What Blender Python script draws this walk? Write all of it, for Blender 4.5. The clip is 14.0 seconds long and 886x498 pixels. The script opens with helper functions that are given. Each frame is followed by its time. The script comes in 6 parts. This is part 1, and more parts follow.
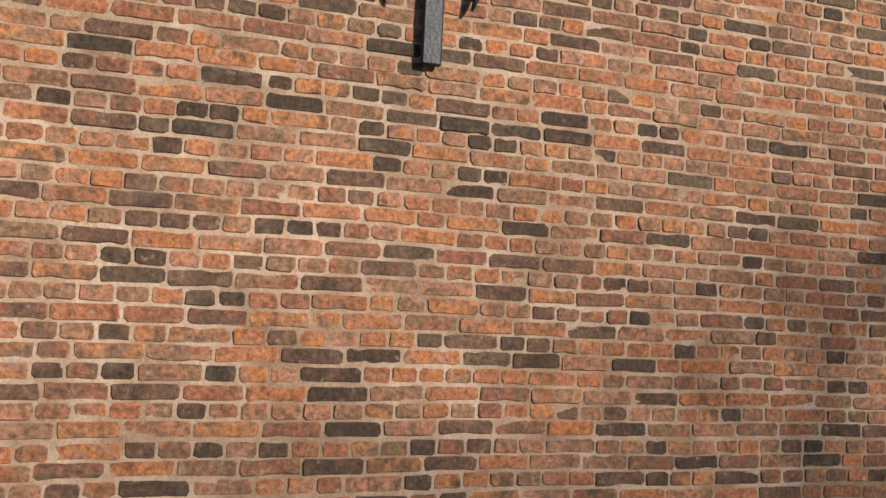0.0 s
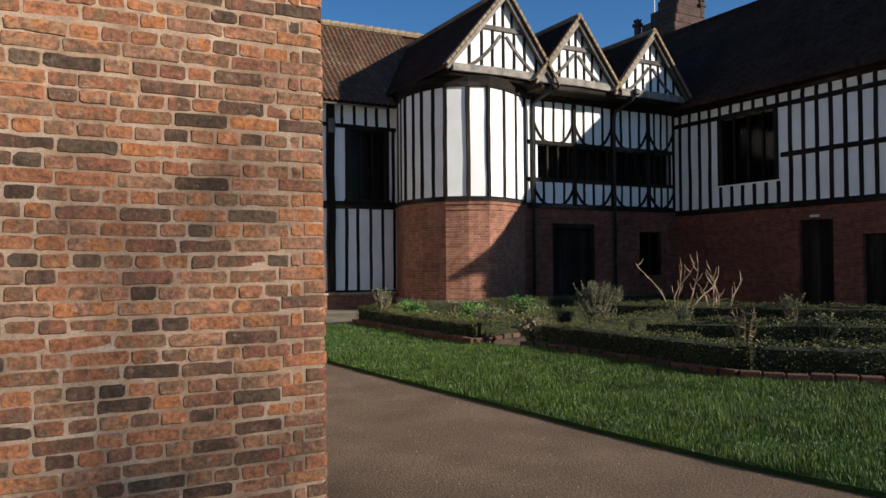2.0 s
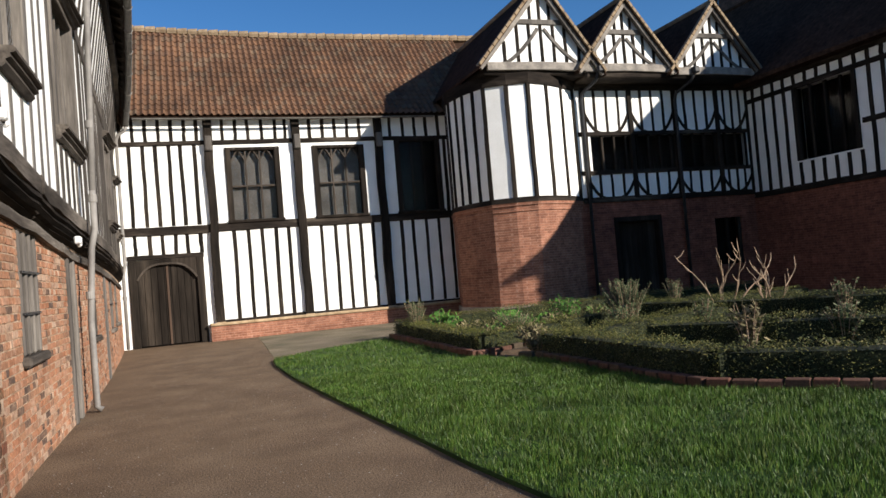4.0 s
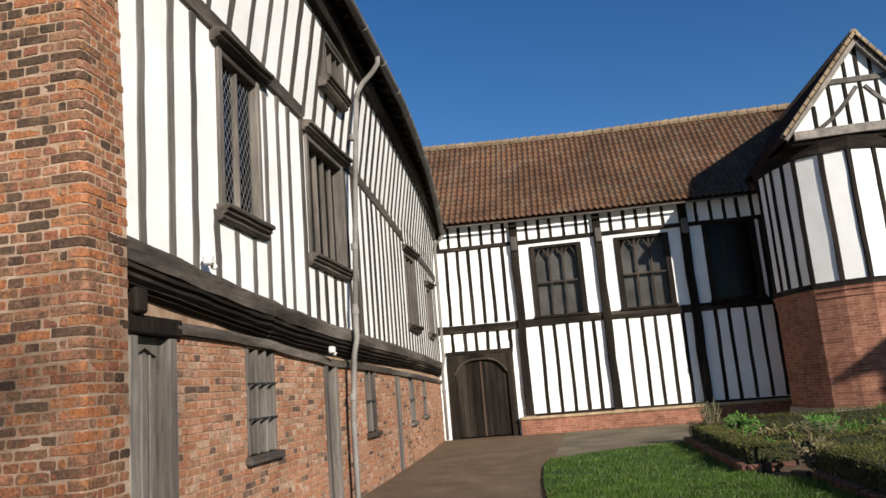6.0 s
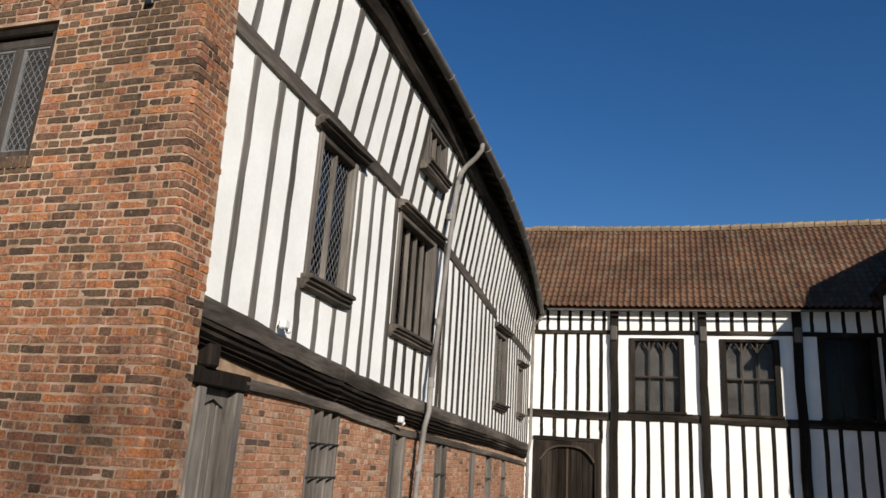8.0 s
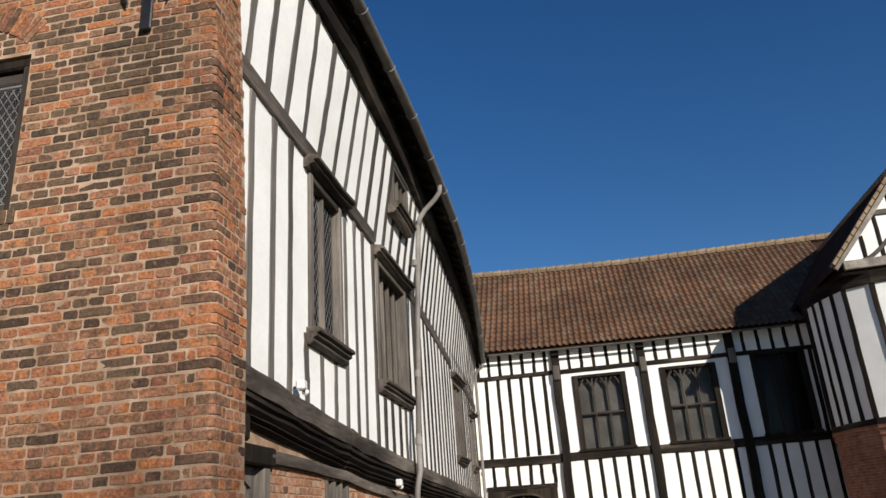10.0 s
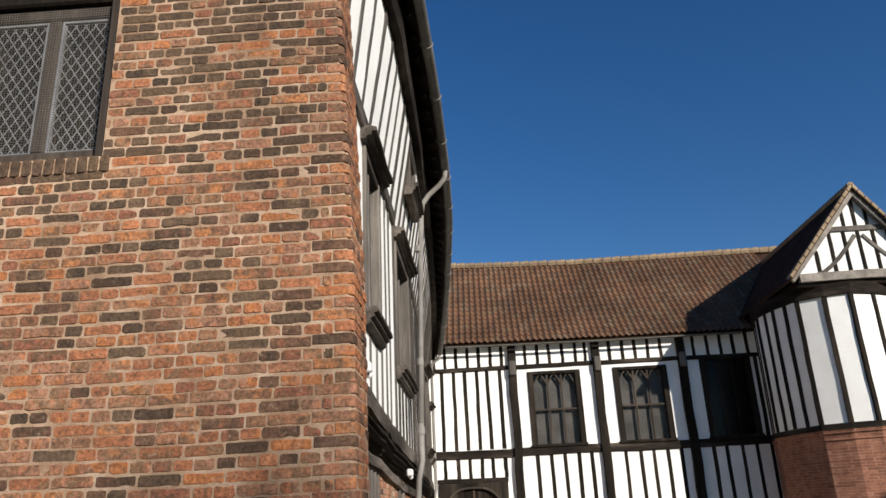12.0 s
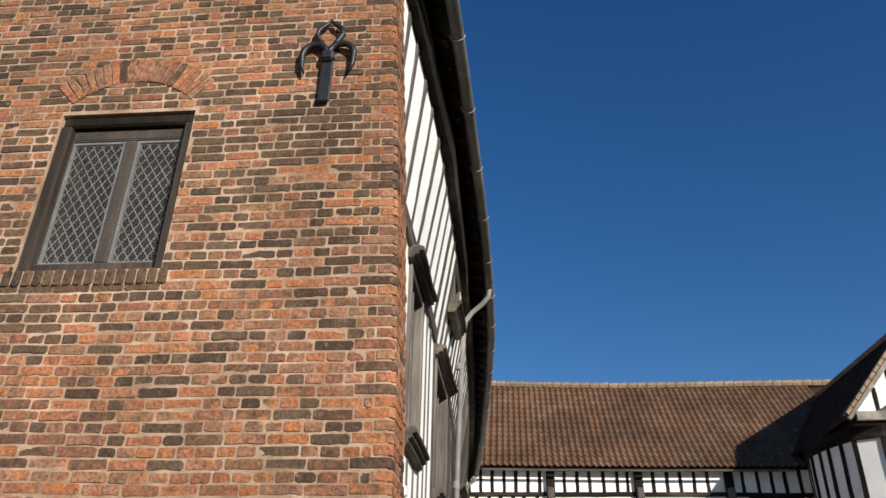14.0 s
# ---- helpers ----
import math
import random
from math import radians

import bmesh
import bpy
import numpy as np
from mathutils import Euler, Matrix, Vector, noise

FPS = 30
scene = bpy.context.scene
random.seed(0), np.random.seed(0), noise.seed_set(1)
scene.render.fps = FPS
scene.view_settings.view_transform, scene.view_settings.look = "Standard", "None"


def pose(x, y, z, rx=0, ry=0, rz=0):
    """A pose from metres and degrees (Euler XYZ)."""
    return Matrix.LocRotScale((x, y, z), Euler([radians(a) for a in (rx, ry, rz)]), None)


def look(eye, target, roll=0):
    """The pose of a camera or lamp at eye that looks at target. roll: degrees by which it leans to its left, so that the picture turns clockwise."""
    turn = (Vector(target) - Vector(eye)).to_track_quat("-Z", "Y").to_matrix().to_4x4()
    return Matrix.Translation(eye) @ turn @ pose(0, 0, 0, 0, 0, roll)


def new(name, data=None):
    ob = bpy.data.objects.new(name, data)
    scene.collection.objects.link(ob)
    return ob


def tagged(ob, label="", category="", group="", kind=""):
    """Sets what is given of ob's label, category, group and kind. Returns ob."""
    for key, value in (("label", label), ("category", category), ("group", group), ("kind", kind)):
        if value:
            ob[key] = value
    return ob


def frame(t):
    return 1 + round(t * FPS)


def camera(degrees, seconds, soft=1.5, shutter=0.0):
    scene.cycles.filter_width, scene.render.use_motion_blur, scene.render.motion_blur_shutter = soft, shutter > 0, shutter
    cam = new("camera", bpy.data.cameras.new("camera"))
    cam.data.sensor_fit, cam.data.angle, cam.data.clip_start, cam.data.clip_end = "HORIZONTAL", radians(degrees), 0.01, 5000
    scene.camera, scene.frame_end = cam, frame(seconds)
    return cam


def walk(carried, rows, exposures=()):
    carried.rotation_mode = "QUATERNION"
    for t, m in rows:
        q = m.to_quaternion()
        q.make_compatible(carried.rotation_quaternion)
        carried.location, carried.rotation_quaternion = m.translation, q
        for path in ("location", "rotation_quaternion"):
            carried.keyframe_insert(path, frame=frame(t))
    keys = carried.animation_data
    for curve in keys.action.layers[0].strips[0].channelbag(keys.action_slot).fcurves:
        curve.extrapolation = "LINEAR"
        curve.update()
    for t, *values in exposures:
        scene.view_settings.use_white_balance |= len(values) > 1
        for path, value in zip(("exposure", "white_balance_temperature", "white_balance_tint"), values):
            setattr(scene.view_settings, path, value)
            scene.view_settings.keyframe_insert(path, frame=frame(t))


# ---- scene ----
cam = camera(61.3, 14.0)
METRES, EYE, TILT, LEAN, TURN = 10.0, 1.5, 3.5, -2.1, -15.6
PATH = [
    (0, (0.076, -0.015, 1.421), (0.620, 1.906, 1.578), 2.5),
    (0.5, (0.645, -0.008, 1.439), (1.402, 1.835, 1.647), -0.2),
    (1, (1.261, -0.175, 1.408), (2.033, 1.659, 1.637), 1.1),
    (1.5, (1.812, -0.371, 1.372), (2.637, 1.443, 1.579), -1.1),
    (2, (2.420, -0.555, 1.39), (3.380, 1.204, 1.426), -0.5),
    (2.5, (2.873, -0.806, 1.432), (3.534, 1.084, 1.496), -0.8),
    (2.7, (3.093, -0.882, 1.431), (3.836, 0.978, 1.457), -4.9),
    (4.8, (5.406, -1.153, 1.453), (5.783, 0.807, 1.594), -2.2),
    (5, (5.586, -1.21, 1.482), (5.813, 0.768, 1.677), -1.6),
    (5.5, (6.064, -1.271, 1.46), (6.178, 0.705, 1.748), -5.8),
    (6, (6.448, -1.222, 1.529), (6.161, 0.724, 1.892), -4.7),
    (6.5, (6.701, -1.261, 1.644), (6.114, 0.606, 2.056), -1.8),
    (7, (6.825, -1.327, 1.641), (6.261, 0.535, 2.104), -0.4),
    (7.5, (6.966, -1.476, 1.665), (6.41, 0.381, 2.158), 0.8),
    (8, (7.088, -1.5, 1.626), (6.497, 0.332, 2.171), 3.7),
    (8.5, (6.902, -1.47, 1.64), (6.395, 0.361, 2.266), 1.0),
    (9, (6.446, -1.429, 1.58), (6.004, 0.417, 2.21), -2.2),
    (9.2, (6.291, -1.382, 1.575), (5.871, 0.462, 2.227), -3.0),
    (11.3, (4.684, -1.12, 1.598), (4.665, 0.754, 2.297), -3.4),
    (11.5, (4.515, -1.114, 1.605), (4.522, 0.776, 2.259), -3.4),
    (12, (4.301, -1.121, 1.663), (4.229, 0.765, 2.327), -2.7),
    (12.5, (4.292, -1.16, 1.694), (4.158, 0.685, 2.455), -0.9),
    (13, (4.286, -1.169, 1.713), (4.135, 0.639, 2.555), 0.3),
    (13.5, (4.292, -1.174, 1.724), (4.13, 0.607, 2.62), 0.8),
    (14, (4.287, -1.182, 1.714), (4.115, 0.574, 2.655), 1.2),
]
walk(cam, [(t, look(eye, target, roll)) for t, eye, target, roll in PATH],
     exposures=[(0, 0.38), (2.0, 0.50), (2.6, 0.66), (5.2, 0.58), (6.2, 0.30), (7.0, 0.16), (9.0, 0.14), (11.4, 0.24), (14, 0.36)])

# ---- world and sun ----
SUN_AZ, SUN_EL = radians(39.0), radians(22.0)
to_sun = Vector((math.sin(SUN_AZ) * math.cos(SUN_EL), -math.cos(SUN_AZ) * math.cos(SUN_EL), math.sin(SUN_EL)))
world = bpy.data.worlds.new("sky")
scene.world = world
world.use_nodes = True
wn = world.node_tree.nodes
sky = wn.new("ShaderNodeTexSky")
sky.sky_type = "NISHITA"
sky.sun_disc = False
sky.sun_elevation = SUN_EL
sky.sun_rotation = math.atan2(to_sun.x, to_sun.y)
sky.air_density, sky.dust_density, sky.ozone_density = 1.0, 0.0, 3.2
wn["Background"].inputs["Strength"].default_value = 0.080
tone = wn.new("ShaderNodeHueSaturation")
tone.inputs["Saturation"].default_value, tone.inputs["Hue"].default_value = 1.27, 0.508
world.node_tree.links.new(sky.outputs[0], tone.inputs["Color"])
world.node_tree.links.new(tone.outputs[0], wn["Background"].inputs["Color"])
sun = bpy.data.lights.new("sun", "SUN")
sun.energy, sun.angle, sun.color = 5.0, radians(0.5), (1.0, 0.93, 0.84)
sun_ob = new("sun", sun)
sun_ob.matrix_world = look(to_sun * 60, (0, 0, 0))


# ---- materials ----
def ramp_node(nt, stops):
    r = nt.nodes.new("ShaderNodeValToRGB")
    el = r.color_ramp.elements
    while len(el) < len(stops):
        el.new(0.5)
    for e, (p, c) in zip(el, stops):
        e.position, e.color = p, (*c, 1)
    return r


def material(name, stops, scale=3.0, fine=40.0, rough=0.85, bump=0.3, metal=0.0, source="noise", vary=0.3, stain=0.25,
             stretch=(1, 1, 1), dist=0.01, spec=0.3, constant=False, stain_scale=0.9, wander=0.0):
    m = bpy.data.materials.new(name)
    m.use_nodes = True
    nt = m.node_tree
    n, l = nt.nodes, nt.links
    b = n["Principled BSDF"]
    geo = n.new("ShaderNodeNewGeometry")
    mp = n.new("ShaderNodeMapping")
    mp.inputs["Scale"].default_value = stretch
    l.new(geo.outputs["Position"], mp.inputs["Vector"])
    r = ramp_node(nt, stops)
    if constant:
        r.color_ramp.interpolation = "CONSTANT"
    big = n.new("ShaderNodeTexNoise")
    big.inputs["Scale"].default_value, big.inputs["Detail"].default_value = scale, 4
    l.new(mp.outputs[0], big.inputs["Vector"])
    if source in ("island", "object"):
        pick = geo.outputs["Random Per Island"] if source == "island" else n.new("ShaderNodeObjectInfo").outputs["Random"]
        if wander:
            near = n.new("ShaderNodeTexNoise")
            near.inputs["Scale"].default_value, near.inputs["Detail"].default_value = 13.0, 3
            l.new(geo.outputs["Position"], near.inputs["Vector"])
            shift = n.new("ShaderNodeMath")
            shift.operation = "MULTIPLY_ADD"
            l.new(near.outputs[0], shift.inputs[0])
            shift.inputs[1].default_value = wander
            l.new(pick, shift.inputs[2])
            centre = n.new("ShaderNodeMath")
            centre.operation = "SUBTRACT"
            l.new(shift.outputs[0], centre.inputs[0])
            centre.inputs[1].default_value = wander / 2
            pick = centre.outputs[0]
        l.new(pick, r.inputs[0])
    else:
        sp = n.new("ShaderNodeMapRange")
        sp.inputs[1].default_value, sp.inputs[2].default_value = 0.3, 0.7
        l.new(big.outputs[0], sp.inputs[0])
        l.new(sp.outputs[0], r.inputs[0])
    grain = n.new("ShaderNodeTexNoise")
    grain.inputs["Scale"].default_value, grain.inputs["Detail"].default_value = fine, 6
    grain.inputs["Roughness"].default_value = 0.65
    l.new(mp.outputs[0], grain.inputs["Vector"])
    mid = n.new("ShaderNodeTexNoise")
    mid.inputs["Scale"].default_value, mid.inputs["Detail"].default_value = stain_scale, 5
    l.new(geo.outputs["Position"], mid.inputs["Vector"])

    def scaled(src, amount):
        k = n.new("ShaderNodeMapRange")
        k.inputs[1].default_value, k.inputs[2].default_value = 0.3, 0.7
        k.inputs[3].default_value, k.inputs[4].default_value = 1 - amount, 1 + amount * 0.6
        l.new(src.outputs[0], k.inputs[0])
        return k
    out = r.outputs[0]
    for src, amount in ((grain, vary), (mid, stain)):
        mul = n.new("ShaderNodeVectorMath")
        mul.operation = "SCALE"
        l.new(out, mul.inputs[0])
        l.new(scaled(src, amount).outputs[0], mul.inputs["Scale"])
        out = mul.outputs[0]
    l.new(out, b.inputs["Base Color"])
    b.inputs["Roughness"].default_value, b.inputs["Metallic"].default_value = rough, metal
    b.inputs["Specular IOR Level"].default_value = spec
    if bump:
        bp = n.new("ShaderNodeBump")
        bp.inputs["Strength"].default_value, bp.inputs["Distance"].default_value = bump, dist
        l.new(grain.outputs[0], bp.inputs["Height"])
        l.new(bp.outputs[0], b.inputs["Normal"])
    return m


GABLE_BRICK = [(0.0, (0.44, 0.180, 0.088)), (0.10, (0.37, 0.148, 0.076)), (0.17, (0.46, 0.175, 0.066)), (0.24, (0.38, 0.190, 0.118)), (0.31, (0.26, 0.140, 0.082)), (0.38, (0.43, 0.190, 0.105)),
               (0.45, (0.23, 0.140, 0.080)), (0.52, (0.35, 0.132, 0.066)), (0.59, (0.30, 0.172, 0.104)), (0.66, (0.48, 0.195, 0.080)), (0.72, (0.20, 0.115, 0.070)), (0.78, (0.30, 0.115, 0.068)), (0.84, (0.18, 0.105, 0.064)), (0.90, (0.155, 0.082, 0.054)), (0.95, (0.105, 0.064, 0.042)), (1.0, (0.078, 0.050, 0.035))]
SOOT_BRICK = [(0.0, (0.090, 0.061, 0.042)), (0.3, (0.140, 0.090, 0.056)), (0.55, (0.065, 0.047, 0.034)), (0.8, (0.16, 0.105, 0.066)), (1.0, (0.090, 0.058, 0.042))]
WING_BRICK = [(0.0, (0.41, 0.195, 0.115)), (0.13, (0.35, 0.150, 0.080)), (0.26, (0.45, 0.250, 0.160)), (0.38, (0.38, 0.170, 0.090)), (0.48, (0.50, 0.350, 0.250)), (0.58, (0.31, 0.155, 0.092)),
              (0.70, (0.43, 0.220, 0.125)), (0.80, (0.27, 0.150, 0.098)), (0.87, (0.46, 0.300, 0.200)), (0.94, (0.17, 0.105, 0.075)), (1.0, (0.11, 0.075, 0.060))]
M = {}
M["brick_rest"] = material("old_brick_field", GABLE_BRICK, fine=46, rough=0.92, bump=1.0, source="island", vary=0.55, stain=0.2, wander=0.34, spec=0.1, dist=0.007)
M["brick_one"] = material("old_brick_single", GABLE_BRICK, fine=46, rough=0.92, bump=1.0, source="object", vary=0.55, stain=0.2, wander=0.34, spec=0.1, dist=0.007)
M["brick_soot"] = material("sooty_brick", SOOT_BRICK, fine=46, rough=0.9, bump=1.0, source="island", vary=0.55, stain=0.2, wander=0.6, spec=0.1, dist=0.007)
M["wbrick_rest"] = material("wing_brick_field", WING_BRICK, fine=30, rough=0.92, bump=0.35, source="island", vary=0.38, stain=0.25, wander=0.18, spec=0.1, dist=0.006)
M["wbrick_one"] = material("wing_brick_single", WING_BRICK, fine=30, rough=0.92, bump=0.35, source="object", vary=0.38, stain=0.25, wander=0.18, spec=0.1, dist=0.006)


def weathered(m, soot=(0.062, 0.042, 0.030), lime=(0.46, 0.335, 0.24), k_soot=0.75, k_lime=0.7):
    """Soot stains and lime smears, a few centimetres across, over a brick material."""
    n, l = m.node_tree.nodes, m.node_tree.links
    b = n["Principled BSDF"]
    geo = n.new("ShaderNodeNewGeometry")
    out = b.inputs["Base Color"].links[0].from_socket
    for col, sc, lo, hi, amount in ((soot, 9.0, 0.54, 0.72, k_soot * 0.65), (lime, 24.0, 0.60, 0.70, k_lime * 0.6), (soot, 42.0, 0.54, 0.66, k_soot * 0.7), (soot, 17.0, 0.55, 0.66, k_soot * 0.6), (soot, 1.3, 0.52, 0.74, k_soot * 0.3), (lime, 3.4, 0.58, 0.76, k_lime * 0.35)):
        t = n.new("ShaderNodeTexNoise")
        t.inputs["Scale"].default_value, t.inputs["Detail"].default_value, t.inputs["Roughness"].default_value = sc, 5, 0.6
        mp = n.new("ShaderNodeMapping")
        mp.inputs["Location"].default_value = (sc, col[0] * 50, 3)
        l.new(geo.outputs["Position"], mp.inputs["Vector"])
        l.new(mp.outputs[0], t.inputs["Vector"])
        r = n.new("ShaderNodeMapRange")
        r.inputs[1].default_value, r.inputs[2].default_value, r.inputs[3].default_value, r.inputs[4].default_value = lo, hi, 0.0, amount
        l.new(t.outputs[0], r.inputs[0])
        mix = n.new("ShaderNodeMix")
        mix.data_type = "RGBA"
        l.new(r.outputs[0], mix.inputs["Factor"])
        l.new(out, mix.inputs["A"])
        mix.inputs["B"].default_value = (*col, 1)
        out = mix.outputs["Result"]
    l.new(out, b.inputs["Base Color"])


for key in ("brick_rest", "brick_one", "wbrick_rest", "wbrick_one"):
    weathered(M[key], k_soot=0.75 if key[0] == "b" else 0.35)
M["mortar"] = material("lime_mortar", [(0, (0.27, 0.170, 0.105)), (0.5, (0.40, 0.270, 0.178)), (1, (0.52, 0.380, 0.270))], scale=5, fine=90, rough=0.95, spec=0.1, bump=0.7, vary=0.3, dist=0.004)
M["plaster"] = material("limewash", [(0, (0.81, 0.795, 0.745)), (1, (0.89, 0.88, 0.845))], scale=2, fine=25, rough=0.9, bump=0.3, vary=0.05, stain=0.06, dist=0.006)
M["timber"] = material("tarred_oak", [(0, (0.011, 0.009, 0.007)), (0.6, (0.022, 0.017, 0.013)), (1, (0.052, 0.039, 0.029))], scale=2.5, fine=26, rough=0.85, bump=0.6, vary=0.5, spec=0.1, stretch=(1, 1, 0.12))
M["rail"] = material("tarred_oak_rail", [(0, (0.012, 0.010, 0.008)), (0.55, (0.026, 0.020, 0.016)), (0.85, (0.065, 0.052, 0.040)), (1, (0.13, 0.105, 0.08))], scale=3.5, fine=26, rough=0.85, bump=0.7, vary=0.5, spec=0.1, stretch=(0.15, 0.15, 1))
M["grey_oak"] = material("weathered_grey_oak", [(0, (0.060, 0.051, 0.043)), (0.5, (0.125, 0.108, 0.092)), (1, (0.23, 0.203, 0.172))], scale=3.0, fine=34, rough=0.88, bump=0.6, vary=0.4, stretch=(1, 1, 0.08))
M["grey_rail"] = material("weathered_dark_oak_rail", [(0, (0.040, 0.033, 0.027)), (0.5, (0.085, 0.071, 0.059)), (1, (0.20, 0.170, 0.140))], scale=3.5, fine=30, rough=0.88, spec=0.12, bump=0.6, vary=0.45, stretch=(1, 0.12, 1))
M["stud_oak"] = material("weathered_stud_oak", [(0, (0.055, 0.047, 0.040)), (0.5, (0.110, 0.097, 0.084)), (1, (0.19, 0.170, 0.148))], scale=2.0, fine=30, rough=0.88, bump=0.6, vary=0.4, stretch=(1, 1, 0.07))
M["dark_stud"] = material("dark_stud_oak", [(0, (0.030, 0.025, 0.021)), (0.5, (0.062, 0.053, 0.045)), (1, (0.12, 0.105, 0.09))], scale=2.0, fine=30, rough=0.88, bump=0.6, vary=0.45, stretch=(1, 1, 0.07), spec=0.12)
M["window_oak"] = material("brown_window_oak", [(0, (0.060, 0.050, 0.040)), (0.5, (0.10, 0.085, 0.070)), (1, (0.155, 0.132, 0.110))], scale=3.0, fine=34, rough=0.88, bump=0.6, vary=0.4, stretch=(1, 1, 0.08))
M["barge"] = material("pale_bargeboard", [(0, (0.17, 0.15, 0.13)), (1, (0.36, 0.32, 0.27))], scale=4, fine=30, rough=0.85, bump=0.4, vary=0.3)
TILE = [(0.0, (0.160, 0.082, 0.045)), (0.25, (0.135, 0.070, 0.040)), (0.5, (0.182, 0.094, 0.050)), (0.7, (0.120, 0.068, 0.042)), (0.88, (0.165, 0.105, 0.064))]
M["tile_rest"] = material("pantile_field", TILE, fine=20, rough=0.9, bump=0.3, source="island", vary=0.3, stain=0.35, stain_scale=0.7)
M["tile_one"] = material("pantile_single", TILE, fine=20, rough=0.9, bump=0.3, source="object", vary=0.3, stain=0.35, stain_scale=0.7)
M["ridge"] = material("ridge_tile", [(0, (0.22, 0.15, 0.09)), (1, (0.36, 0.27, 0.17))], scale=5, fine=30, rough=0.95, bump=0.4)
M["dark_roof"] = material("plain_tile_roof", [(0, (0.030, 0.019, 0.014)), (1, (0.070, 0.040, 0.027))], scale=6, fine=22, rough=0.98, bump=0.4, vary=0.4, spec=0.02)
M["stone"] = material("worn_stone", [(0, (0.30, 0.25, 0.20)), (1, (0.45, 0.39, 0.32))], scale=4, fine=35, rough=0.92, bump=0.5)
M["path"] = material("gravelled_tarmac", [(0, (0.145, 0.093, 0.054)), (0.5, (0.178, 0.117, 0.069)), (1, (0.215, 0.145, 0.088))], scale=1.2, fine=60, rough=0.95, bump=1.0, vary=0.8, stain=0.14, stain_scale=2.2, dist=0.014)
M["pebble"] = material("pale_pebble", [(0, (0.12, 0.09, 0.065)), (0.6, (0.24, 0.19, 0.15)), (1, (0.48, 0.43, 0.37))], rough=0.9, bump=0, source="island", vary=0.1)
M["apron"] = material("mossy_sand", [(0, (0.13, 0.11, 0.06)), (0.5, (0.19, 0.155, 0.10)), (1, (0.24, 0.19, 0.13))], scale=1.0, fine=60, rough=0.95, bump=0.6, vary=0.4, stain=0.3)
M["earth"] = material("field_earth", [(0, (0.06, 0.075, 0.03)), (1, (0.10, 0.10, 0.05))], scale=0.5, fine=8, rough=1.0, bump=0.3)
M["turf"] = material("turf", [(0, (0.018, 0.042, 0.007)), (0.5, (0.030, 0.070, 0.010)), (1, (0.050, 0.095, 0.015))], scale=1.6, fine=90, rough=0.95, bump=0.9, vary=0.5)
M["blade"] = material("grass_blade", [(0, (0.022, 0.058, 0.006)), (0.35, (0.044, 0.096, 0.010)), (0.75, (0.072, 0.130, 0.015)), (1, (0.130, 0.150, 0.036))], rough=0.5, bump=0, source="island", vary=0.1, stain=0.45, stain_scale=3.0)
# Kerb brick darkened to carry the hedge shade it stands in.
M["edge_brick"] = material("shade_toned_edging_brick", [(0, (0.14, 0.058, 0.038)), (0.4, (0.09, 0.045, 0.030)), (0.7, (0.16, 0.075, 0.05)), (1, (0.07, 0.055, 0.035))], fine=30, rough=0.95, bump=0.5, source="object", vary=0.4, stain=0.4)
M["soil"] = material("garden_soil", [(0, (0.05, 0.034, 0.022)), (1, (0.11, 0.077, 0.052))], scale=5, fine=60, rough=1.0, bump=0.9, vary=0.4, dist=0.02)
M["box_leaf"] = material("box_leaf", [(0, (0.023, 0.031, 0.006)), (0.35, (0.052, 0.058, 0.011)), (0.75, (0.092, 0.090, 0.019)), (1, (0.150, 0.125, 0.038))], rough=0.5, bump=0, source="island", vary=0.1, stain=0.3)
M["dry_leaf"] = material("dry_stalk", [(0, (0.08, 0.07, 0.030)), (1, (0.19, 0.155, 0.08))], rough=0.7, bump=0, source="island", vary=0.1, stain=0.2)
M["herb_leaf"] = material("rosemary_leaf", [(0, (0.040, 0.056, 0.020)), (0.6, (0.075, 0.098, 0.036)), (1, (0.14, 0.15, 0.075))], rough=0.6, bump=0, source="island", vary=0.1, stain=0.2)
M["bright_leaf"] = material("fresh_leaf", [(0, (0.04, 0.11, 0.015)), (1, (0.10, 0.22, 0.035))], rough=0.5, bump=0, source="island", vary=0.1, stain=0.2)
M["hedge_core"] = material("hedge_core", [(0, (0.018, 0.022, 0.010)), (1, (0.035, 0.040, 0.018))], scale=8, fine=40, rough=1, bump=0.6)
M["bark"] = material("pruned_bark", [(0, (0.26, 0.17, 0.11)), (1, (0.46, 0.33, 0.22))], scale=9, fine=50, rough=0.9, bump=0.4)
M["iron"] = material("black_iron", [(0, (0.010, 0.010, 0.011)), (1, (0.022, 0.021, 0.021))], scale=9, fine=70, rough=0.45, bump=0.35, spec=0.5, vary=0.3)
M["pipe"] = material("painted_downpipe", [(0, (0.17, 0.155, 0.14)), (1, (0.28, 0.26, 0.235))], scale=3, fine=30, rough=0.6, bump=0.12, vary=0.15)
M["sandstone"] = material("sandy_plinth_stone", [(0, (0.30, 0.21, 0.12)), (0.5, (0.42, 0.30, 0.18)), (1, (0.52, 0.40, 0.26))], scale=5, fine=35, rough=0.92, bump=0.5, spec=0.1)
M["dark_pipe"] = material("black_downpipe", [(0, (0.018, 0.018, 0.020)), (1, (0.04, 0.04, 0.042))], scale=3, fine=30, rough=0.55, bump=0.1)
M["gutter"] = material("dark_gutter", [(0, (0.10, 0.092, 0.08)), (1, (0.17, 0.16, 0.14))], scale=4, fine=30, rough=0.6, bump=0.12)
